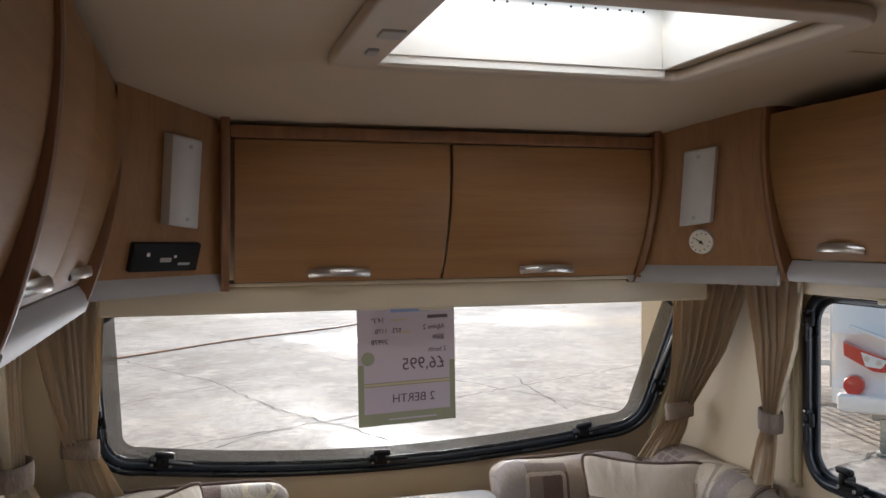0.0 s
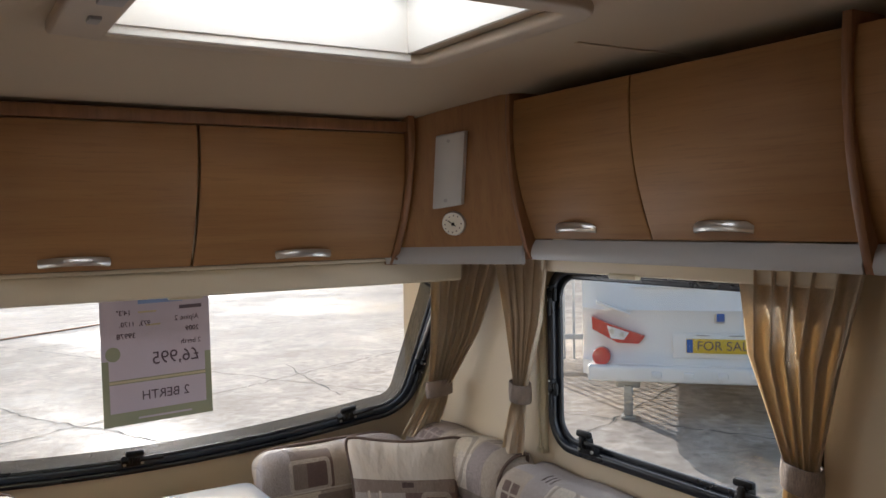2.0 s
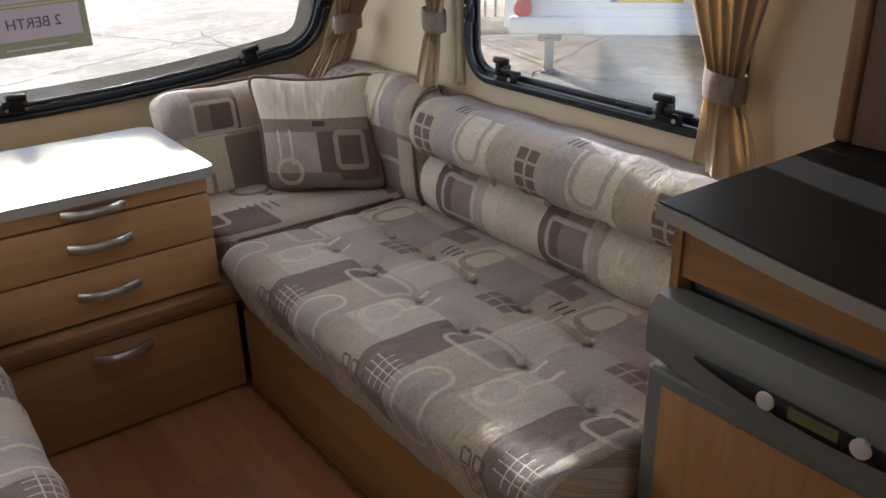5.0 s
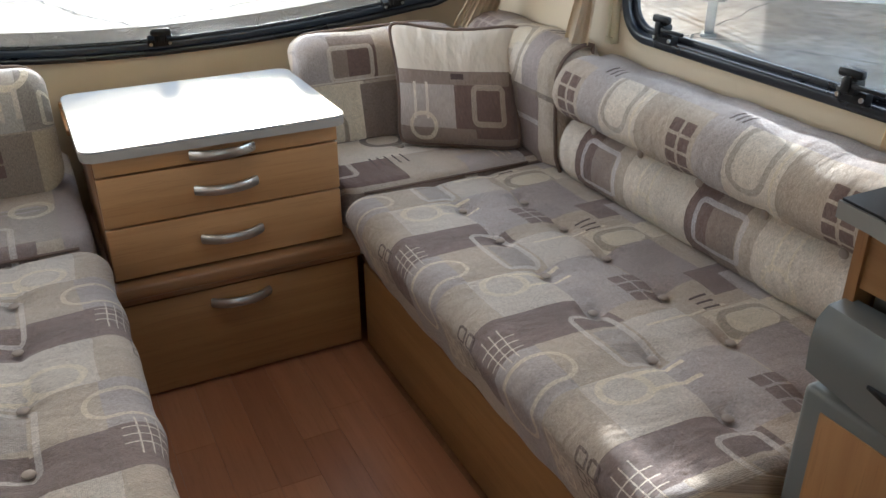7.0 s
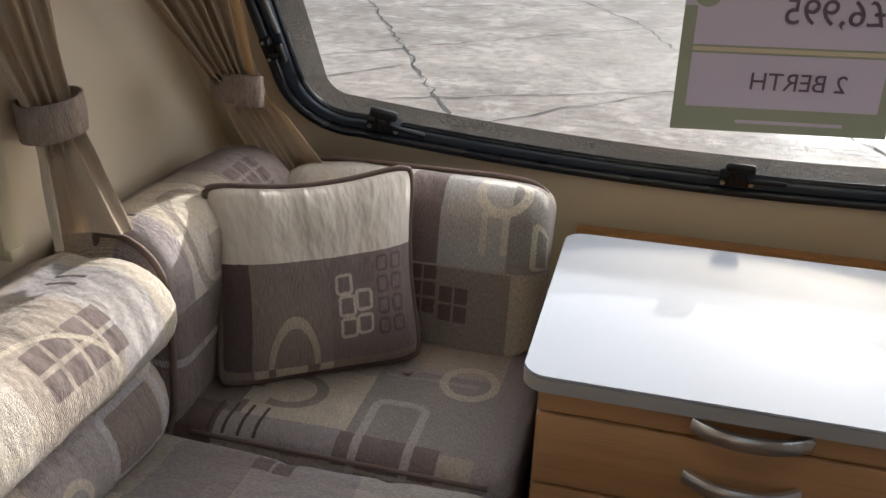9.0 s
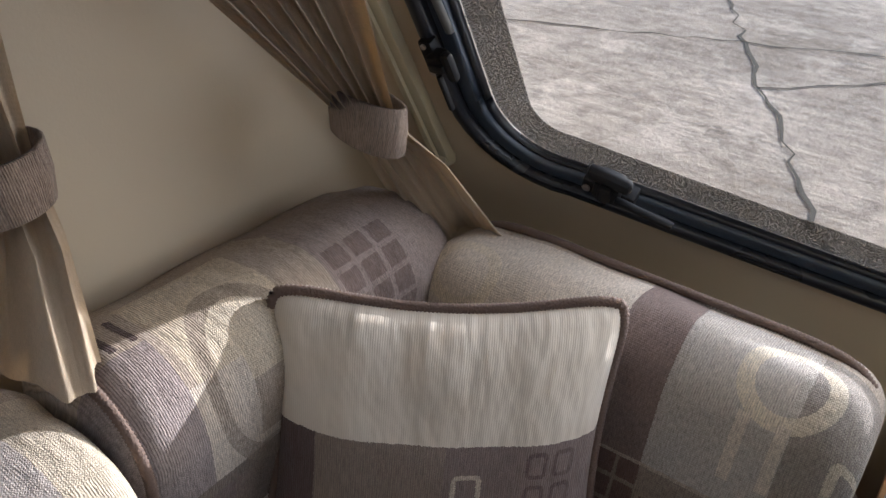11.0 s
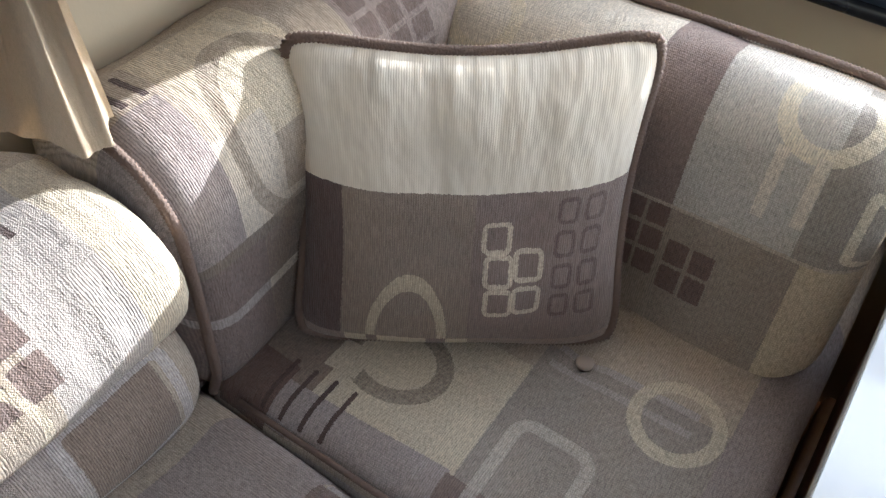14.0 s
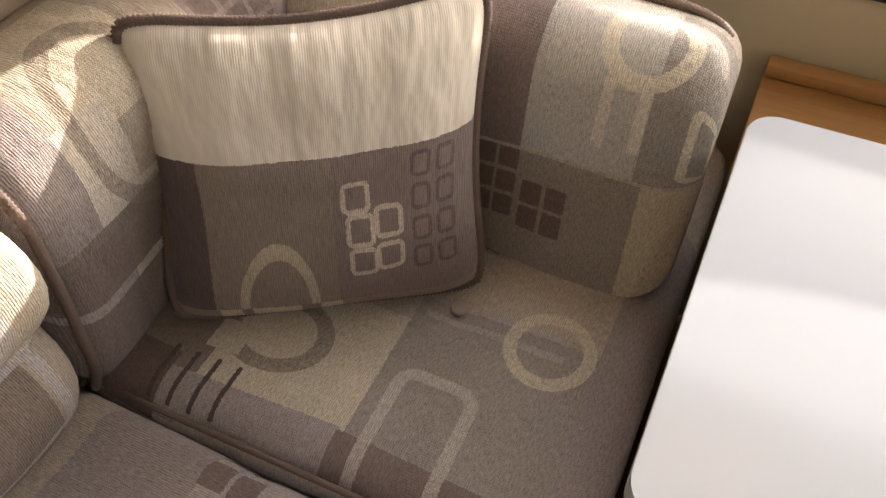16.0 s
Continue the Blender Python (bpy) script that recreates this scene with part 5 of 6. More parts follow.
def front_ledge():
    t = thing("front_ledge", (-0.02, 2.86, 0.0), "golden oak ledge between the chest and the front wall", "ledge")
    part("board", box(-0.335, 0.300, 2.752, 2.975, 0.560, 0.578, 0.004), chest_x, t)
    part("back_lip", box(-0.335, 0.300, 2.955, 2.985, 0.579, 0.598, 0.004), chest_x, t, "light oak back lip")
    part("support", box(-0.30, 0.265, 2.76, 2.79, 0.0, 0.559), edge_wood, t)


front_ledge()


def loft(name, prof, stations, place, material, parent, v0=0.0, u_sign=1, dimples=(), soft=0.0, seed=0, label="", tuck=()):
    """A closed section swept along stations (s, shrink, inset): prof is (a, b); shrink pulls it to its middle at the rounded ends.
    UV: u along the length, v round the section, in metres."""
    k = len(prof)
    ca, cb = sum(p[0] for p in prof) / k, sum(p[1] for p in prof) / k
    arc = [0.0]
    for i in range(1, k + 1):
        p, q = prof[i - 1], prof[i % k]
        arc.append(arc[-1] + math.hypot(q[0] - p[0], q[1] - p[1]))
    verts, uvs, faces = [], [], []
    for s, sh in stations:
        for i in range(k + 1):
            a, b = prof[i % k]
            r = math.hypot(a - ca, b - cb)
            f = max(0.0, (r - sh) / r) if r > 1e-6 else 0
            p = Vector(place(ca + (a - ca) * f, s, cb + (b - cb) * f))
            if soft:
                q = p * 9.0
                d = noise.noise(q + Vector((seed, 0, 0))) * soft
                p = Vector(place(ca + (a - ca) * f * (1 + d), s, cb + (b - cb) * f * (1 + d)))
            for c, rad, dep, way in dimples:
                e = (p - Vector(c)).length / rad
                if e < 2.2:
                    p = p - Vector(way) * (dep * math.exp(-2.2 * e * e))
            if tuck:
                p.z -= 0.007 * sum(math.exp(-(((abs(p.x) - t) / 0.016) ** 2)) for t in tuck) if p.z > 0.43 else 0.0
                p.z += 0.002 * math.sin(p.y * 33.0 + 3.0 * abs(p.x)) if p.z > 0.43 else 0.0
            verts.append(p)
            uvs.append((u_sign * s, v0 + arc[i]))
    n = len(stations)
    for j in range(n - 1):
        for i in range(k):
            o = j * (k + 1) + i
            faces.append((o, o + 1, o + k + 2, o + k + 1))
    for j in (0, n - 1):
        c = len(verts)
        s = stations[j][0]
        verts.append(Vector(place(ca, s, cb)))
        uvs.append((u_sign * s, v0 + 0.3))
        for i in range(k):
            o = j * (k + 1) + i
            faces.append((c, o + 1, o) if j == 0 else (c, o, o + 1))
    ob = ob_mesh(name, verts, faces, material, parent, uvs, True, label)
    bm = bmesh.new()
    bm.from_mesh(ob.data)
    bmesh.ops.recalc_face_normals(bm, faces=bm.faces[:])
    bm.to_mesh(ob.data)
    bm.free()
    return ob


def ends(s0, s1, r, n=40, m=6):
    """Stations from s0 to s1 whose ends are rounded by r."""
    sg = math.copysign(1, s1 - s0)
    out = [(s0 + sg * r * (1 - math.cos(radians(90 * i / m))), r * (1 - math.sin(radians(90 * i / m)))) for i in range(m)]
    out += [(s0 + sg * r + (s1 - s0 - 2 * sg * r) * i / n, 0.0) for i in range(n + 1)]
    out += [(s1 - sg * r * (1 - math.cos(radians(90 * i / m))), r * (1 - math.sin(radians(90 * i / m)))) for i in range(m - 1, -1, -1)]
    return out


def resample(pts, step=0.02):
    out = []
    for i, p in enumerate(pts):
        q = pts[(i + 1) % len(pts)]
        d = math.hypot(q[0] - p[0], q[1] - p[1])
        n = max(1, int(d / step))
        out += [(p[0] + (q[0] - p[0]) * j / n, p[1] + (q[1] - p[1]) * j / n) for j in range(n)]
    return out


def seat_profile(front, back, z0, z1, r):
    """Section of a seat cushion from its front lower edge, up, over and down the back."""
    pts = [(front + 0.055, z0)]
    for i in range(9):
        a = radians(180 - 90 * i / 8)
        pts.append((front + r + r * math.cos(a), z1 - r + r * math.sin(a) * 1.0))
    pts += [(back, z1 - 0.005), (back, z0)]
    return resample(pts)


def button(parent, c, way, r=0.011):
    bm = bmesh.new()
    bmesh.ops.create_uvsphere(bm, u_segments=12, v_segments=6, radius=r)
    m = Matrix.Translation(c) @ Vector(way).to_track_quat("Z", "Y").to_matrix().to_4x4() @ Matrix.Diagonal((1, 1, 0.45, 1))
    bmesh.ops.transform(bm, matrix=m, verts=bm.verts[:])
    part("button", bm, button_mat, parent, "cloth-covered button")


SEAT_LABEL = "patterned beige and brown upholstered bench seat cushion"


def bench(side):
    s = side
    edge = 0.315 if s > 0 else 0.335
    base = thing("bench_base", (s * 0.65, 1.6, 0), "light oak panelled bench base under the seats", "bench", "bench bases")
    part("front_panel", box(min(s * edge, s * (edge + 0.018)), max(s * edge, s * (edge + 0.018)), 0.985, 2.245, 0.0, 0.252, 0.002), locker_y, base)
    part("top_board", box(min(s * (edge + 0.019), s * 0.99), max(s * (edge + 0.019), s * 0.99), 0.985, 2.97, 0.235, 0.252), locker_y, base)
    part("end_panel", box(min(s * (edge + 0.019), s * 0.99), max(s * (edge + 0.019), s * 0.99), 0.967, 0.984, 0.0, 0.252), locker_z, base)
    place = lambda a, y, z: (s * a, y, z)
    fr = 0.262 if s > 0 else 0.318
    seat = thing("seat_cushion", (s * 0.6, 1.6, 0.253), SEAT_LABEL, "seat cushion", "bench cushions")
    zs = 0.458
    btn = []
    btn += [(s * 0.520, y, zs) for y in (2.055, 1.865, 1.67, 1.495, 1.31, 1.118)]
    btn += [(s * 0.687, y, zs) for y in (2.03, 1.85, 1.676, 1.48, 1.288, 1.09)]
    loft("cover", seat_profile(fr, 0.90 if s > 0 else 0.94, 0.253, zs, 0.055), ends(2.238, 0.99, 0.03, 110), place, seat_cloth if s > 0 else seat_cloth_l, seat, 0.0, -s, [(c, 0.055, 0.020, (0, 0, 1)) for c in btn], 0.030, 3 * s, tuck=(0.520, 0.687))
    for c in btn:
        button(seat, (c[0], c[1], zs - 0.017), (0, 0, 1))
    # corner seat beside the chest
    cs = thing("seat_cushion", (s * 0.6, 2.5, 0.253), "patterned beige corner seat cushion beside the chest", "seat cushion", "bench cushions")
    prof = seat_profile(2.243, 2.93, 0.253, 0.470, 0.05)
    c0 = 0.296 if s > 0 else 0.338
    loft("cover", prof, ends(s * c0, s * 0.95, 0.045, 40), lambda a, x, z: (x, a, z), corner_cloth if s > 0 else corner_cloth_l, cs, -0.21, s, [((s * 0.578 if s < 0 else 0.55, 2.51, 0.47), 0.03, 0.012, (0, 0, 1))], 0.03, 7)
    button(cs, (s * 0.578 if s < 0 else 0.55, 2.51, 0.464), (0, 0, 1))
    v, f = tube([(s * (c0 + 0.035 + 0.5 * i / 12), 2.2495, 0.4530) for i in range(13)], 0.0040)
    ob_mesh("piping", v, f, piping_mat, cs, label="brown corded piping")
    # backrest rolls along the wall
    o, gap = (0.0, 0.0) if s > 0 else (0.035, 0.05)
    prof = [(0.875 + o, 0.455)]
    for i in range(8):
        a = radians(-60 + 130 * i / 7)
        prof.append((0.905 + o - 0.068 * math.cos(a), 0.535 + 0.085 * math.sin(a)))
    for i in range(12):
        a = radians(-50 + 165 * i / 11)
        prof.append((0.90 + o - 0.095 * math.cos(a), 0.700 + 0.085 * math.sin(a)))
    prof += [(0.978 + o, 0.780), (0.994 + o + gap, 0.752), (0.994 + o + gap, 0.60), (0.985 + o, 0.455)]
    prof = resample(prof, 0.016)
    nm = "patterned beige padded backrest with two rolls along the wall"
    bk = thing("backrest", (s * (0.93 + o), 1.55, 0.456), nm, "backrest", "backrests")
    bt = [(s * (0.845 + o), y, 0.622) for y in (1.985, 1.80, 1.60, 1.41, 1.22, 1.06)]
    loft("cover", prof, ends(2.125 if s > 0 else 2.225, 0.99, 0.035, 70), place, back_cloth if s > 0 else back_cloth_l, bk, 0.0, -s, [(c, 0.04, 0.018, (-s, 0, 0)) for c in bt], 0.05, 11 + s)
    for c in bt:
        button(bk, (c[0] + s * 0.012, c[1], c[2]), (-s, 0, 0))
    ck = thing("backrest", (s * (0.93 + o), 2.4, 0.456), "patterned beige padded corner backrest with corded edge", "backrest", "backrests")
    y0 = 2.135 if s > 0 else 2.232
    p2 = [(0.868 + o, 0.455), (0.850 + o, 0.50), (0.842 + o, 0.60), (0.838 + o, 0.68)]
    for i in range(10):
        a = radians(-5 + 110 * i / 9)
        p2.append((0.925 + o - 0.088 * math.cos(a), 0.712 + 0.090 * math.sin(a)))
    p2 = resample(p2 + [(0.978 + o, 0.796), (0.994 + o + gap, 0.762), (0.994 + o + gap, 0.60), (0.985 + o, 0.455)], 0.016)
    loft("cover", p2, ends(2.735, y0, 0.05, 40), place, corner_back_cloth, ck, 0.0, -1, (), 0.05, 17 + s)
    path = [(s * (a + 0.006), y0 + 0.012, z - 0.004) for a, z in p2 if a < 0.965 + o]
    v, f = cord(path, 0.0055)
    ob_mesh("piping", v, f, piping_mat, ck, label="brown corded piping")


bench(1)
bench(-1)


def boxed_cushion(x0, x1, tilt, material, name_label, sgn):
    """The back cushion against the front wall: a boxed pad with corded edges, leaning back."""
    t = thing("back_cushion", ((x0 + x1) / 2, 2.68, 0.472), name_label, "cushion", "front back cushions")
    h, d = 0.305, 0.135
    prof = [(0.006, 0.0)]
    for i in range(9):
        a = radians(180 - 90 * i / 8)
        prof.append((0.06 + 0.06 * math.cos(a) - 0.006, h - 0.06 + 0.06 * math.sin(a)))
    prof += [(d, h - 0.012), (d, 0.0)]
    prof = resample(prof, 0.015)
    ct, st = math.cos(radians(tilt)), math.sin(radians(tilt))
    place = lambda a, s, b: (s, 2.598 + a * ct + b * st, 0.474 + b * ct - a * st * 0.2)
    loft("cover", prof, ends(x0, x1, 0.055, 40), place, material, t, 0.0, sgn, (), 0.06, 23 + sgn)
    path = []
    lo, hi = min(x0, x1), max(x0, x1)
    for i in range(30):
        sx = lo + 0.02 + (hi - lo - 0.04) * i / 29
        e = min(sx - lo, hi - sx)
        path.append(place(d - 0.02, sx, h - 0.004 - 0.062 * math.exp(-e / 0.022)))
    v, f = cord(path, 0.0058)
    ob_mesh("piping", v, f, piping_mat, t, label="brown corded piping")
    return t


boxed_cushion(0.305, 0.84, 14, boxed_cloth_2, "patterned taupe boxed back cushion against the front wall", 1)
boxed_cushion(-0.36, -0.90, 14, boxed_cloth, "patterned beige and brown boxed back cushion", -1)


def scatter(bl, br, tl, tr, nor, material, label, seed):
    """A square plump cushion with pinched corners, a rolled seam and corded piping."""
    bl, br, tl, tr, nor = Vector(bl), Vector(br), Vector(tl), Vector(tr), Vector(nor).normalized()
    t = thing("scatter_cushion", (bl + br) / 2, label, "cushion", "scatter cushions")
    n = 40
    verts, uvs, faces = [], [], []

    def plan(u, v):
        # sides bow in between the corners
        du = 0.045 * math.sin(math.pi * v) * (1 - 2 * u)
        dv = math.sin(math.pi * u) * (1 - 2 * v)
        uu, vv = u + du, v + dv * (0.060 if v > 0.5 else 0.008)
        a, b = 2 * uu - 1, 2 * vv - 1
        uu, vv = (a * (1 - 0.055 * abs(b) ** 9) + 1) / 2, (b * (1 - 0.055 * abs(a) ** 9) + 1) / 2
        return bl.lerp(br, uu).lerp(tl.lerp(tr, uu), vv)

    for lay in (1, -1):
        for j in range(n + 1):
            for i in range(n + 1):
                u, v = i / n, j / n
                e = (1 - abs(2 * u - 1) ** 2.6) * (1 - abs(2 * v - 1) ** 2.6)
                th = 0.066 * max(e, 0) ** 0.5
                q = Vector((u * 4 + seed, v * 4, lay * 3))
                th *= 1 + 0.16 * noise.noise(q)
                edge = min(v, 1 - v, u, 1 - u)
                pk = 0.009 * (math.sin(23 * u + seed + 3 * noise.noise(q)) * 0.6 + noise.noise(Vector((u * 17 + seed, v * 3, 2)))) * math.exp(-(1 - v) / 0.14) * min(1, edge * 14)
                verts.append(plan(u, v) + nor * (lay * th + pk))
                uvs.append((u * 0.38, v * 0.38 / 1.13 - 0.004))
    m = (n + 1) ** 2
    for j in range(n):
        for i in range(n):
            o = j * (n + 1) + i
            faces += [(o, o + 1, o + n + 2, o + n + 1), (m + o, m + o + n + 1, m + o + n + 2, m + o + 1)]
    ob_mesh("cover", verts, faces, material, t, uvs)
    path = [plan(i / 30, 0) for i in range(30)] + [plan(1, i / 30) for i in range(30)] + [plan(1 - i / 30, 1) for i in range(30)] + [plan(0, 1 - i / 30) for i in range(30)]
    v, f = cord(path, 0.0068, True)
    ob_mesh("piping", v, f, piping_mat, t, label="brown corded piping")
    return t


scatter((-0.868, 2.345, 0.478), (-0.562, 2.545, 0.478), (-0.925, 2.440, 0.812), (-0.618, 2.668, 0.808), (0.55, -0.80, 0.25), scatter_cloth_l, "square cushion, cream above and brown patterned cloth below, corded edge", 2)
scatter((0.545, 2.505, 0.478), (0.835, 2.290, 0.478), (0.575, 2.640, 0.805), (0.905, 2.430, 0.800), (-0.55, -0.80, 0.25), scatter_cloth_r, "square cushion, cream above and taupe patterned cloth below, corded edge", 5)


# ---------------------------------------------------------------- kitchen
def kitchen():
    t = thing("kitchen_unit", (0.75, 0.4, 0), "light oak kitchen cabinet beside the bench", "kitchen cabinet")
    part("end_panel", box(0.515, 0.995, 0.948, 0.964, 0.0, 0.868), locker_z, t)
    part("top_rail", box(0.520, 0.54, -0.4, 0.947, 0.775, 0.868), locker_y, t)
    part("carcass", box(0.56, 0.995, -0.4, 0.34, 0.0, 0.868), locker_z, t)
    wt = thing("worktop", (0.75, 0.4, 0.87), "black laminate worktop with a grey bowed edge", "worktop")
    bm = bmesh.new()
    edge = [(0.497 - 0.085 * math.sin(math.pi * min(1, (0.982 - y) / 1.1)) if y < 0.97 else 0.490, y) for y in [0.983 - 1.38 * i / 24 for i in range(25)]]
    loop = [(0.997, 0.983)] + edge + [(0.997, -0.397)]
    vs = [bm.verts.new((x, y, 0.869)) for x, y in loop]
    fc = bm.faces.new(vs)
    ex = bmesh.ops.extrude_face_region(bm, geom=[fc])
    for e in ex["geom"]:
        if isinstance(e, bmesh.types.BMVert):
            e.co.z = 0.892
    part("edge", bm, worktop_edge, wt, "grey plastic edging")
    bm = bmesh.new()
    vs = [bm.verts.new((x + (0.003 if x < 0.9 else 0), y - (0.003 if y > 0.9 else 0), 0.8925)) for x, y in loop]
    fc = bm.faces.new(vs)
    ex = bmesh.ops.extrude_face_region(bm, geom=[fc])
    for e in ex["geom"]:
        if isinstance(e, bmesh.types.BMVert):
            e.co.z = 0.896
    part("top", bm, worktop_mat, wt, "black laminate surface")
    fg = thing("fridge", (0.75, 0.65, 0), "grey three-way fridge with an oak door insert", "fridge")
    part("cabinet", box(0.545, 0.99, 0.355, 0.940, 0.02, 0.770, 0.004), fridge_mat, fg)
    n = 16
    verts, faces = [], []
    prof = [(0.525, 0.755), (0.485, 0.752), (0.468, 0.735), (0.464, 0.70), (0.468, 0.655), (0.525, 0.650)]
    for i in range(n + 1):
        y = 0.960 - 0.600 * i / n
        bow = 0.016 * math.sin(math.pi * i / n)
        for a, z in prof:
            verts.append((a - bow * (1 if a < 0.51 else 0), y, z - (0.02 * math.sin(math.pi * i / n) if z < 0.66 else 0)))
    k = len(prof)
    for i in range(n):
        for j in range(k):
            faces.append((i * k + j, i * k + (j + 1) % k, (i + 1) * k + (j + 1) % k, (i + 1) * k + j))
    faces += [tuple(range(k)), tuple(n * k + j for j in range(k))[::-1]]
    cp = ob_mesh("control_panel", verts, faces, fridge_mat, fg, label="bowed grey control panel", sharp=40)
    verts, faces = [], []
    for lay in (0, 1):
        for i in range(n + 1):
            f = i / n
            y = 0.86 - 0.40 * f
            bow = 0.016 * math.sin(math.pi * (0.960 - y) / 0.600)
            hh = 0.026 * math.sin(math.pi * min(1, 0.02 + f)) ** 0.7
            for z in (0.695 - 0.012 * f - hh * 0.7, 0.695 - 0.012 * f + hh * 0.5):
                verts.append((0.4638 - bow - 0.0025 + lay * 0.006, y, z))
    m = 2 * (n + 1)
    for i in range(n):
        o = 2 * i
        faces += [(o, o + 1, o + 3, o + 2), (m + o, m + o + 2, m + o + 3, m + o + 1), (o, o + 2, m + o + 2, m + o), (o + 1, m + o + 1, m + o + 3, o + 3)]
    ob_mesh("display_strip", verts, faces, black_mat, cp, label="leaf-shaped black control strip")
    for y in (0.735, 0.60):
        x = 0.4638 - 0.016 * math.sin(math.pi * (0.960 - y) / 0.600)
        part("knob", cyl((x + 0.002, y, 0.688), (x - 0.007, y, 0.688), 0.015, 0.013, 20, 0.002), silver, cp)
    part("lcd", box(0.4445, 0.4525, 0.63, 0.70, 0.680, 0.698), lcd_mat, cp)
    d = part("door", box(0.472, 0.540, 0.358, 0.960, 0.06, 0.632, 0.01, 3), fridge_mat, fg)
    part("door_insert", box(0.4695, 0.4725, 0.395, 0.925, 0.09, 0.605, 0.001), locker_z, d, "light oak door insert")
    w = thing("wall_panel", (0.98, 0.4, 0.9), "dark oak splash panel with a rounded end post above the worktop", "panel")
    part("board", box(0.974, 0.996, -0.4, 0.949, 0.898, 1.40), dark_oak, w)
    part("end_post", box(0.966, 0.998, 0.950, 0.984, 0.898, 1.40, 0.008, 3), edge_wood, w, "rounded wooden end post")
    so = thing("power_socket", (0.97, 0.89, 1.09), "black surface switch plate on the splash panel", "socket")
    part("plate", box(0.964, 0.974, 0.80, 0.885, 1.045, 1.13, 0.006, 3), black_mat, so)
    part("rocker", box(0.959, 0.965, 0.83, 0.857, 1.075, 1.10, 0.002), trim_grey, so)


kitchen()


# ---------------------------------------------------------------- poster hanging in the front window
def poster():
    t = thing("poster", (-0.025, 2.545, 0.96), "pale lilac sale poster seen from behind, hanging before the window", "poster")
    m = frame_of((-0.028, 2.548, 1.17), (1, 0.10, 0.012), (0, 0, 1))
    w, h = 0.305, 0.42

    def sheet(name, x0, x1, y0, y1, z0, z1, mt, label=""):
        bm = box(x0, x1, y0, y1, z0, z1)
        bmesh.ops.transform(bm, matrix=m, verts=bm.verts[:])
        return part(name, bm, mt, t, label, False)

    sheet("sheet", -w / 2, w / 2, -h / 2, h / 2, -0.0006, 0.0006, paper_olive)
    sheet("panel", -w / 2 + 0.018, w / 2 - 0.018, -0.084, h / 2 - 0.002, 0.0007, 0.0012, paper_mat)
    sheet("panel", -w / 2 + 0.018, w / 2 - 0.018, -0.174, -0.096, 0.0007, 0.0012, paper_mat)
    sheet("panel", -w / 2, w / 2, -0.03, h / 2, 0.0007, 0.0010, paper_mat)
    sheet("gold_line", -w / 2 + 0.018, w / 2 - 0.018, -0.093, -0.087, 0.0007, 0.0014, paper_gold)
    sheet("cloud_band", -0.05, 0.075, 0.120, 0.150, 0.0013, 0.0016, paper_blue)
    sheet("stripe", -0.05, 0.0, 0.095, 0.100, 0.0013, 0.0016, paper_gold)
    sheet("stripe", -0.03, 0.01, 0.058, 0.063, 0.0013, 0.0016, paper_gold)
    bm = cyl((-0.122, -0.012, 0.0012), (-0.122, -0.012, 0.0018), 0.02, segs=24)
    bmesh.ops.transform(bm, matrix=m, verts=bm.verts[:])
    part("seal", bm, paper_olive, t, "round olive seal")
    flip = Matrix.Diagonal((-1, 1, 1, 1))
    for text, size, x, y, mt in (("DEAL", 0.034, 0.098, 0.136, paper_white), ("Alpine 2", 0.021, 0.085, 0.072, ink), ("2009", 0.02, 0.10, 0.040, ink), ("2 berth", 0.02, 0.095, 0.004, ink), ("14'3\"", 0.02, -0.09, 0.098, ink), ("973.  1170.", 0.019, -0.06, 0.066, ink),
                                 ("39978", 0.021, -0.085, 0.034, ink), ("\u00a36,995", 0.05, 0.05, -0.036, ink), ("2 BERTH", 0.036, 0.018, -0.135, ink)):
        words(text, size, m @ Matrix.Translation((x, y, 0.0022)) @ flip, mt, t)
    sheet("title_bar", 0.065, 0.13, 0.098, 0.108, 0.0013, 0.0018, ink)
    sheet("small_print", -0.06, 0.09, -0.197, -0.192, 0.0007, 0.0012, paper_mat)


poster()

# ---------------------------------------------------------------- the yard outside
ZG = -0.07
ob = part("ground", box(-300, 300, -300, 300, ZG - 0.3, ZG), concrete_mat, smooth=False)
tagged(ob, "worn pale concrete yard slabs", "ground", kind="structure")


def crack(points, width, seed, material=None, label="dark cracked joint between concrete slabs"):
    rnd = random.Random(seed)
    pts = []
    for (x0, y0), (x1, y1) in zip(points[:-1], points[1:]):
        n = max(2, int(math.hypot(x1 - x0, y1 - y0) / 0.12))
        for i in range(n):
            pts.append((x0 + (x1 - x0) * i / n + rnd.uniform(-0.03, 0.03), y0 + (y1 - y0) * i / n + rnd.uniform(-0.03, 0.03)))
    pts.append(points[-1])
    verts, faces = [], []
    for i, (x, y) in enumerate(pts):
        q, p = pts[min(i + 1, len(pts) - 1)], pts[max(i - 1, 0)]
        d = Vector((q[0] - p[0], q[1] - p[1], 0)).normalized()
        s = Vector((-d.y, d.x, 0)) * (width * rnd.uniform(0.3, 1.1))
        c = Vector((x, y, ZG + 0.004))
        verts += [c + s, c - s]
    for i in range(len(pts) - 1):
        faces.append((2 * i, 2 * i + 1, 2 * i + 3, 2 * i + 2))
    o = ob_mesh("slab_joint", verts, faces, material or joint_mat, smooth=False)
    return tagged(o, label, "ground joint", kind="structure")


ux, uy = Vector((math.cos(radians(25.5)), math.sin(radians(25.5)))), Vector((-math.sin(radians(25.5)), math.cos(radians(25.5))))


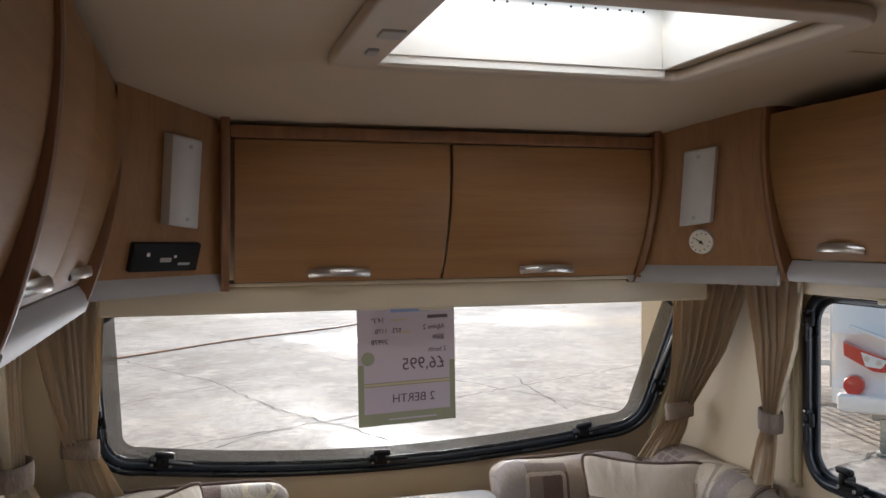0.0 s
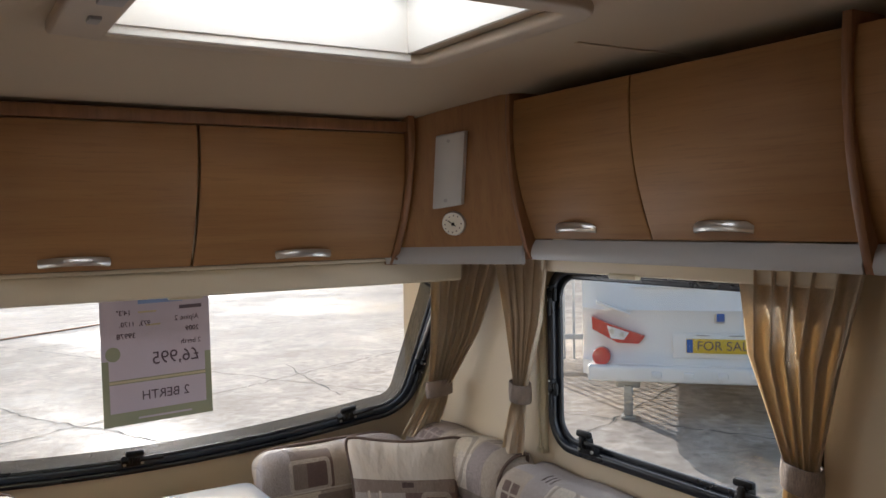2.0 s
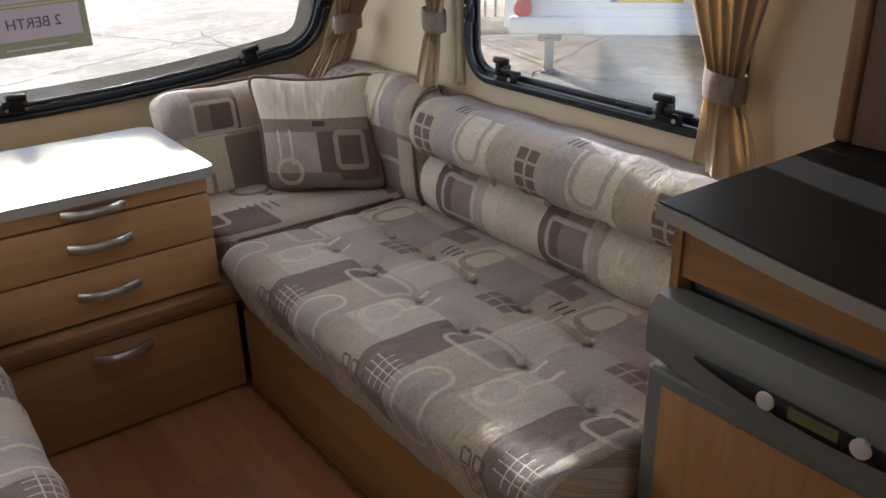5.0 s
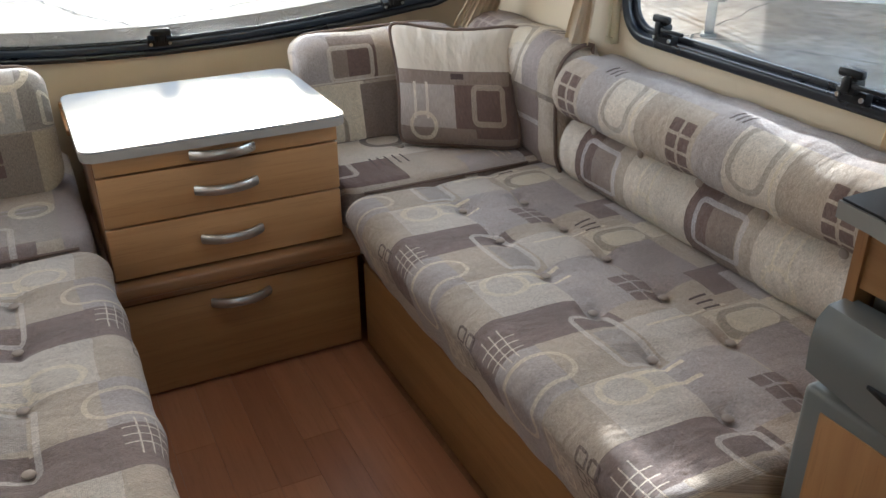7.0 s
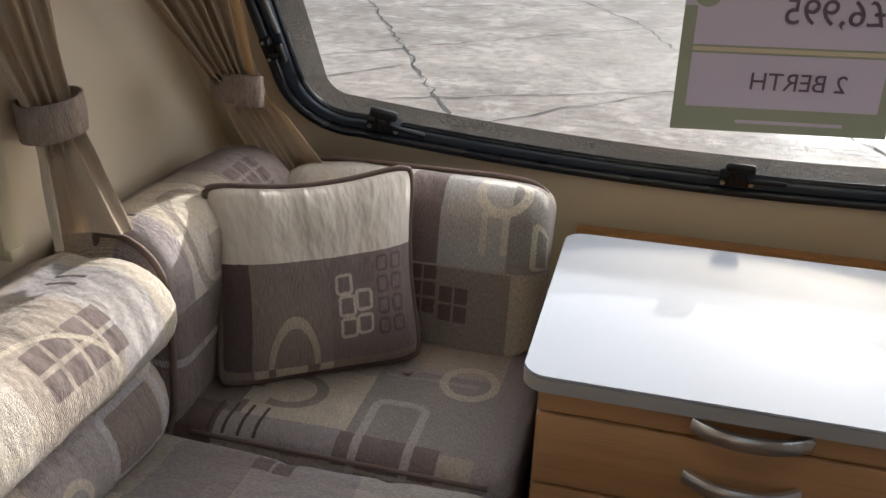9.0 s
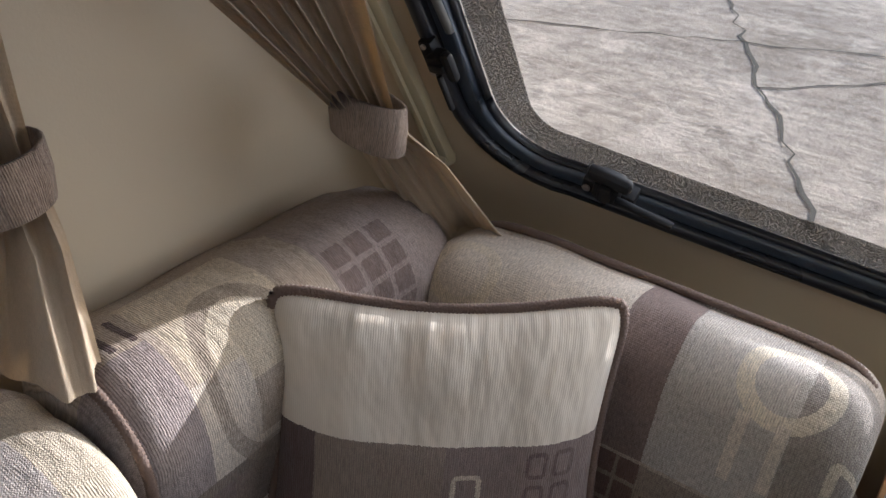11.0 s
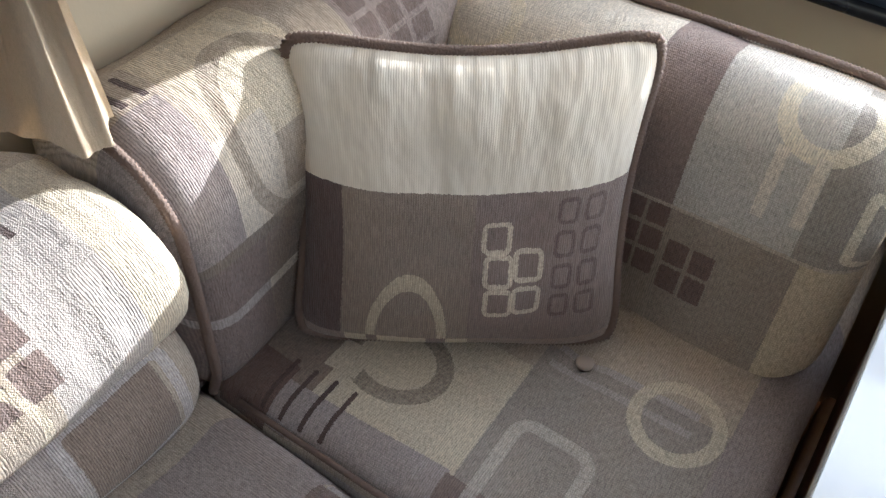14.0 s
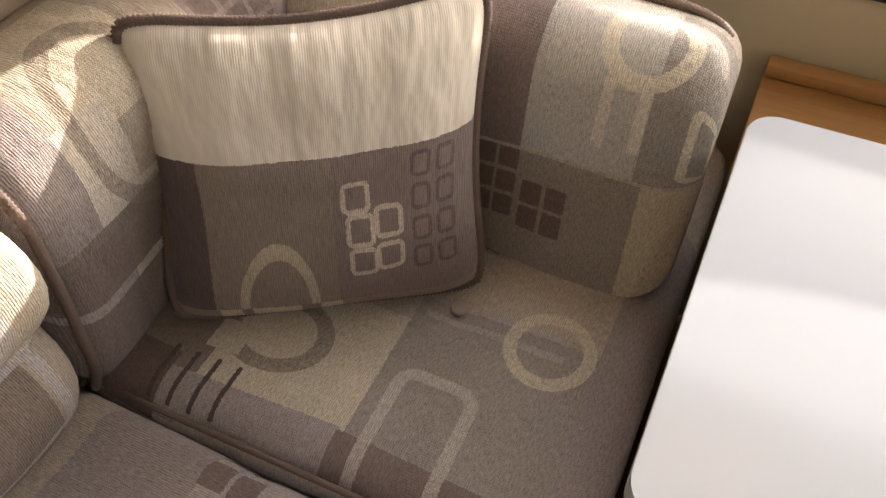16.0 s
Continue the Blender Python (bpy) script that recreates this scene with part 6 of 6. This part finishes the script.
def slab(a, b):
    return (a * ux.x + b * uy.x - 1.13, a * ux.y + b * uy.y + 5.48)


for k in range(-3, 7):
    crack([slab(-14, 3.6 * k + 1.0), slab(0, 3.6 * k + 1.0), slab(16, 3.6 * k + 1.0)], 0.011, 40 + k)
for k in range(-3, 5):
    crack([slab(4.4 * k, -10), slab(4.4 * k, 8), slab(4.4 * k, 26)], 0.011, 60 + k)
crack([slab(-5, 9), slab(-1, 8.2), slab(2, 6), slab(5, 5.5)], 0.012, 90)
for k in range(16):
    rk = random.Random(200 + k)
    x, y, a = rk.uniform(-7, 7), rk.uniform(-3, 14), rk.uniform(0, 6.28)
    pts = [slab(x, y)]
    for _ in range(rk.randint(2, 5)):
        a += rk.uniform(-0.8, 0.8)
        x, y = x + 0.8 * math.cos(a), y + 0.8 * math.sin(a)
        pts.append(slab(x, y))
    crack(pts, 0.006, 300 + k, label="thin crack in the concrete")
for k, line in enumerate((((-1.28, 5.8), (-0.54, 6.63), (-0.05, 7.06)), ((-2.58, 6.48), (-2.04, 7.2)), ((-2.8, 7.23), (-1.9, 8.1), (-0.13, 9.7)), ((-1.71, 12.0), (-0.45, 9.67), (0.09, 7.89), (0.63, 6.95), (1.2, 5.6)), ((2.8, 9.09), (2.71, 8.26), (2.61, 7.17)))):
    crack(list(line), 0.010, 91 + k, label="thin crack in the concrete")


def yard_cable():
    t = thing("mains_cable", (-3.9, 9.6, ZG), "orange mains cable with a blue plug lying on the concrete", "cable")
    pts = [(-3.95 + 0.5 * i, 10.0 + 0.42 * i + 0.1 * math.sin(i), ZG + 0.012) for i in range(14)]
    v, f = tube(pts, 0.012)
    ob_mesh("flex", v, f, cable_mat, t)
    part("plug", cyl((-4.2, 9.8, ZG + 0.035), (-3.95, 10.0, ZG + 0.035), 0.04, 0.03, 14, 0.005), blue_plastic, t, "blue plastic plug")
    v, f = tube([(-4.2, 9.8, ZG + 0.012), (-4.5, 9.45, ZG + 0.012), (-5.2, 9.3, ZG + 0.012)], 0.012)
    ob_mesh("flex", v, f, cable_mat, t)


yard_cable()


def neighbour(m, label, plate):
    """The back of a touring caravan, x across, y into its length, z up from the ground."""
    t = thing("caravan", m.translation, label, "caravan", "parked caravans")

    def put(name, bm, mt, parent=None, lab=""):
        bmesh.ops.transform(bm, matrix=m, verts=bm.verts[:])
        return part(name, bm, mt, parent or t, lab)

    w = 1.06
    sec = [(0.10, 0.31), (0.02, 0.33), (0.0, 0.45), (0.03, 0.48), (0.05, 0.56), (0.06, 0.78), (0.02, 0.86), (0.05, 0.92), (0.12, 1.6), (0.28, 2.2), (0.5, 2.4), (5.4, 2.4), (5.6, 2.1), (5.7, 0.45), (5.6, 0.31)]
    n = 16
    bm = bmesh.new()
    rows = []
    for i in range(n + 1):
        x = -w + 2 * w * i / n
        e = (abs(x) / w) ** 14
        rows.append([bm.verts.new((x, y + 0.16 * e * (1 if y < 1 else -1) + 0.05 * (x / w) ** 2, z)) for y, z in sec])
    for a, b in zip(rows[:-1], rows[1:]):
        for j in range(len(sec)):
            bm.faces.new((a[j], a[(j + 1) % len(sec)], b[(j + 1) % len(sec)], b[j]))
    caps = [bm.faces.new(rows[0][::-1]), bm.faces.new(rows[-1])]
    bmesh.ops.triangulate(bm, faces=caps)
    body = put("body", bm, body_white, None, "white moulded caravan body")
    put("bumper", box(-w + 0.06, w - 0.06, -0.03, 0.10, 0.312, 0.44, 0.025, 3), body_white, None, "white moulded bumper")
    for i in range(5):
        put("bumper_step", box(-0.52 + i * 0.24, -0.44 + i * 0.24, -0.045, 0.0, 0.345, 0.40, 0.012, 2), body_white)
    put("plate_recess", box(-0.36, 0.36, 0.012, 0.045, 0.50, 0.69, 0.012, 2), body_white)
    for s in (-1, 1):
        lamp = bmesh.new()
        pts = [(s * 0.965, 0.81), (s * 0.83, 0.755), (s * 0.56, 0.665), (s * 0.61, 0.605), (s * 0.77, 0.61), (s * 0.96, 0.715)]
        vs = [lamp.verts.new((x, 0.0, z)) for x, z in pts]
        fc = lamp.faces.new(vs)
        ex = bmesh.ops.extrude_face_region(lamp, geom=[fc])
        for e in ex["geom"]:
            if isinstance(e, bmesh.types.BMVert):
                e.co.y = 0.16
        lc = put("tail_lamp", lamp, red_lens, None, "red tail lamp cluster")
        ins = bmesh.new()
        vs = [ins.verts.new((x, -0.006, z)) for x, z in [(s * 0.85, 0.745), (s * 0.68, 0.69), (s * 0.72, 0.635), (s * 0.82, 0.645)]]
        fc = ins.faces.new(vs)
        ex = bmesh.ops.extrude_face_region(ins, geom=[fc])
        for e in ex["geom"]:
            if isinstance(e, bmesh.types.BMVert):
                e.co.y = 0.01
        put("clear_lens", ins, paper_white, lc)
        for xx, zz in ((0.81, 0.70), (0.735, 0.675)):
            put("bulb", cyl((s * xx, -0.004, zz), (s * xx, -0.016, zz), 0.02, segs=14), satin, lc)
        put("reflector", cyl((s * 0.895, 0.10, 0.50), (s * 0.895, -0.004, 0.50), 0.072, 0.069, 28, 0.005), red_lens, None, "round red reflector")
        hb = box(s * 0.80 - 0.14, s * 0.80 + 0.14, -0.02, 0.03, 0.868, 0.892, 0.010, 3, None, Matrix.Translation((s * 0.80, 0, 0.88)) @ Matrix.Rotation(-s * 0.36, 4, "Y") @ Matrix.Translation((-s * 0.80, 0, -0.88)))
        put("grab_handle", hb, body_white, None, "white grab handle")
        leg = box(s * 0.70 - 0.09, s * 0.70 + 0.09, 0.12, 0.2, 0.24, 0.33, 0.01)
        put("steady_bracket", leg, steel)
        leg = box(s * 0.70 - 0.035, s * 0.70 + 0.035, 0.10, 0.16, 0.02, 0.26, 0.008)
        box(s * 0.70 - 0.055, s * 0.70 + 0.055, 0.07, 0.19, 0.0, 0.02, 0.004, 2, leg)
        put("steady_leg", leg, steel, None, "galvanised corner steady")
        put("wheel", cyl((s * 1.06, 2.9, 0.31), (s * 0.86, 2.9, 0.31), 0.31, segs=28, bevel=0.03), tyre_mat, None, "black road wheel")
    put("crease", box(-0.66, 0.66, 0.035, 0.07, 1.03, 1.045, 0.005), body_white)
    bd = put("badge", box(-0.017 - 0.04, -0.017 + 0.04, 0.03, 0.075, 0.765, 0.85, 0.008), satin, None, "small square badge")
    put("badge_panel", box(-0.017 - 0.022, -0.017 + 0.035, 0.026, 0.032, 0.78, 0.84, 0.002), plate_blue, bd)
    for x in (-0.14, 0.10):
        put("plate_light", box(x - 0.05, x + 0.05, 0.0, 0.03, 0.672, 0.68, 0.003), trim_grey)
    if plate:
        p = put("number_plate", box(-0.26, 0.26, -0.004, 0.012, 0.542, 0.650, 0.005), plate_yellow, None, "yellow rear number plate")
        put("plate_band", box(-0.257, -0.212, -0.007, -0.001, 0.546, 0.646, 0.001), plate_blue, p)
        words("FOR SALE", 0.098, m @ frame_of((0.025, -0.006, 0.596), (1, 0, 0), (0, 0, 1)), ink, p)
    put("rear_window", box(-0.75, 0.75, 0.06, 0.16, 1.45, 1.98, 0.05, 3), black_mat, None, "dark tinted rear window")
    return t


# facing the side window
yaw = math.atan2(-0.73, 0.68)
neighbour(Matrix.Translation((4.431 + 0.066 * 0.68, 4.447 - 0.066 * 0.73, ZG)) @ Matrix.Rotation(yaw, 4, "Z"), "white touring caravan parked outside with a for sale plate", True)
neighbour(Matrix.Translation((-3.25, -1.3, ZG)), "white touring caravan parked close beside the window", False)


def fence():
    d = Vector((math.sin(radians(39)), math.cos(radians(39)), 0))
    side = Vector((d.y, -d.x, 0))
    c = Vector((5.19, 7.13, ZG)) + d * 0.5
    t = thing("yard_fence", c, "pale galvanised steel yard fence behind the caravan", "fence")
    m = frame_of(c, side, (0, 0, 1))
    for k in range(12):
        x = -0.75 + k * 0.11
        bm = box(x - 0.014, x + 0.014, 0.0, 1.9, -0.012, 0.012, 0.004)
        bmesh.ops.transform(bm, matrix=m, verts=bm.verts[:])
        part("post" if k % 6 == 0 else "slat", bm, fence_mat, t)
    for z in (0.25, 1.15, 1.75):
        bm = box(-0.8, 0.55, z - 0.03, z + 0.03, 0.013, 0.033, 0.004)
        bmesh.ops.transform(bm, matrix=m, verts=bm.verts[:])
        part("rail", bm, fence_mat, t)


fence()
for i, (x, y, a) in enumerate(((-4.5, 33, 0.3), (4.5, 36, 0.1), (13, 34, -0.2), (-13, 36, 0.2))):
    neighbour(Matrix.Translation((x, y, ZG)) @ Matrix.Rotation(a, 4, "Z"), "white touring caravan far across the yard", False)


# ---------------------------------------------------------------- floor planks
def planks():
    rnd = random.Random(7)
    w = 0.095
    row = 0
    x = -1.03
    while x < 0.50:
        aisle = -0.335 < x + w / 2 < 0.32
        y = 2.262 if aisle else 0.965
        first = True
        while y > -1.5:
            ln = rnd.uniform(0.22, 0.6) if first else rnd.uniform(0.4, 0.62)
            first = False
            y1 = max(y - ln, -1.55)
            bm = box(x + 0.0002, x + w - 0.0002, y1 + 0.0002, y - 0.0002, -0.006, 0.0, 0.0003, 1)
            part("plank", bm, floor_woods[rnd.choice((0, 0, 1, 1, 2))], floor, "", False)
            y = y1
        x += w


planks()
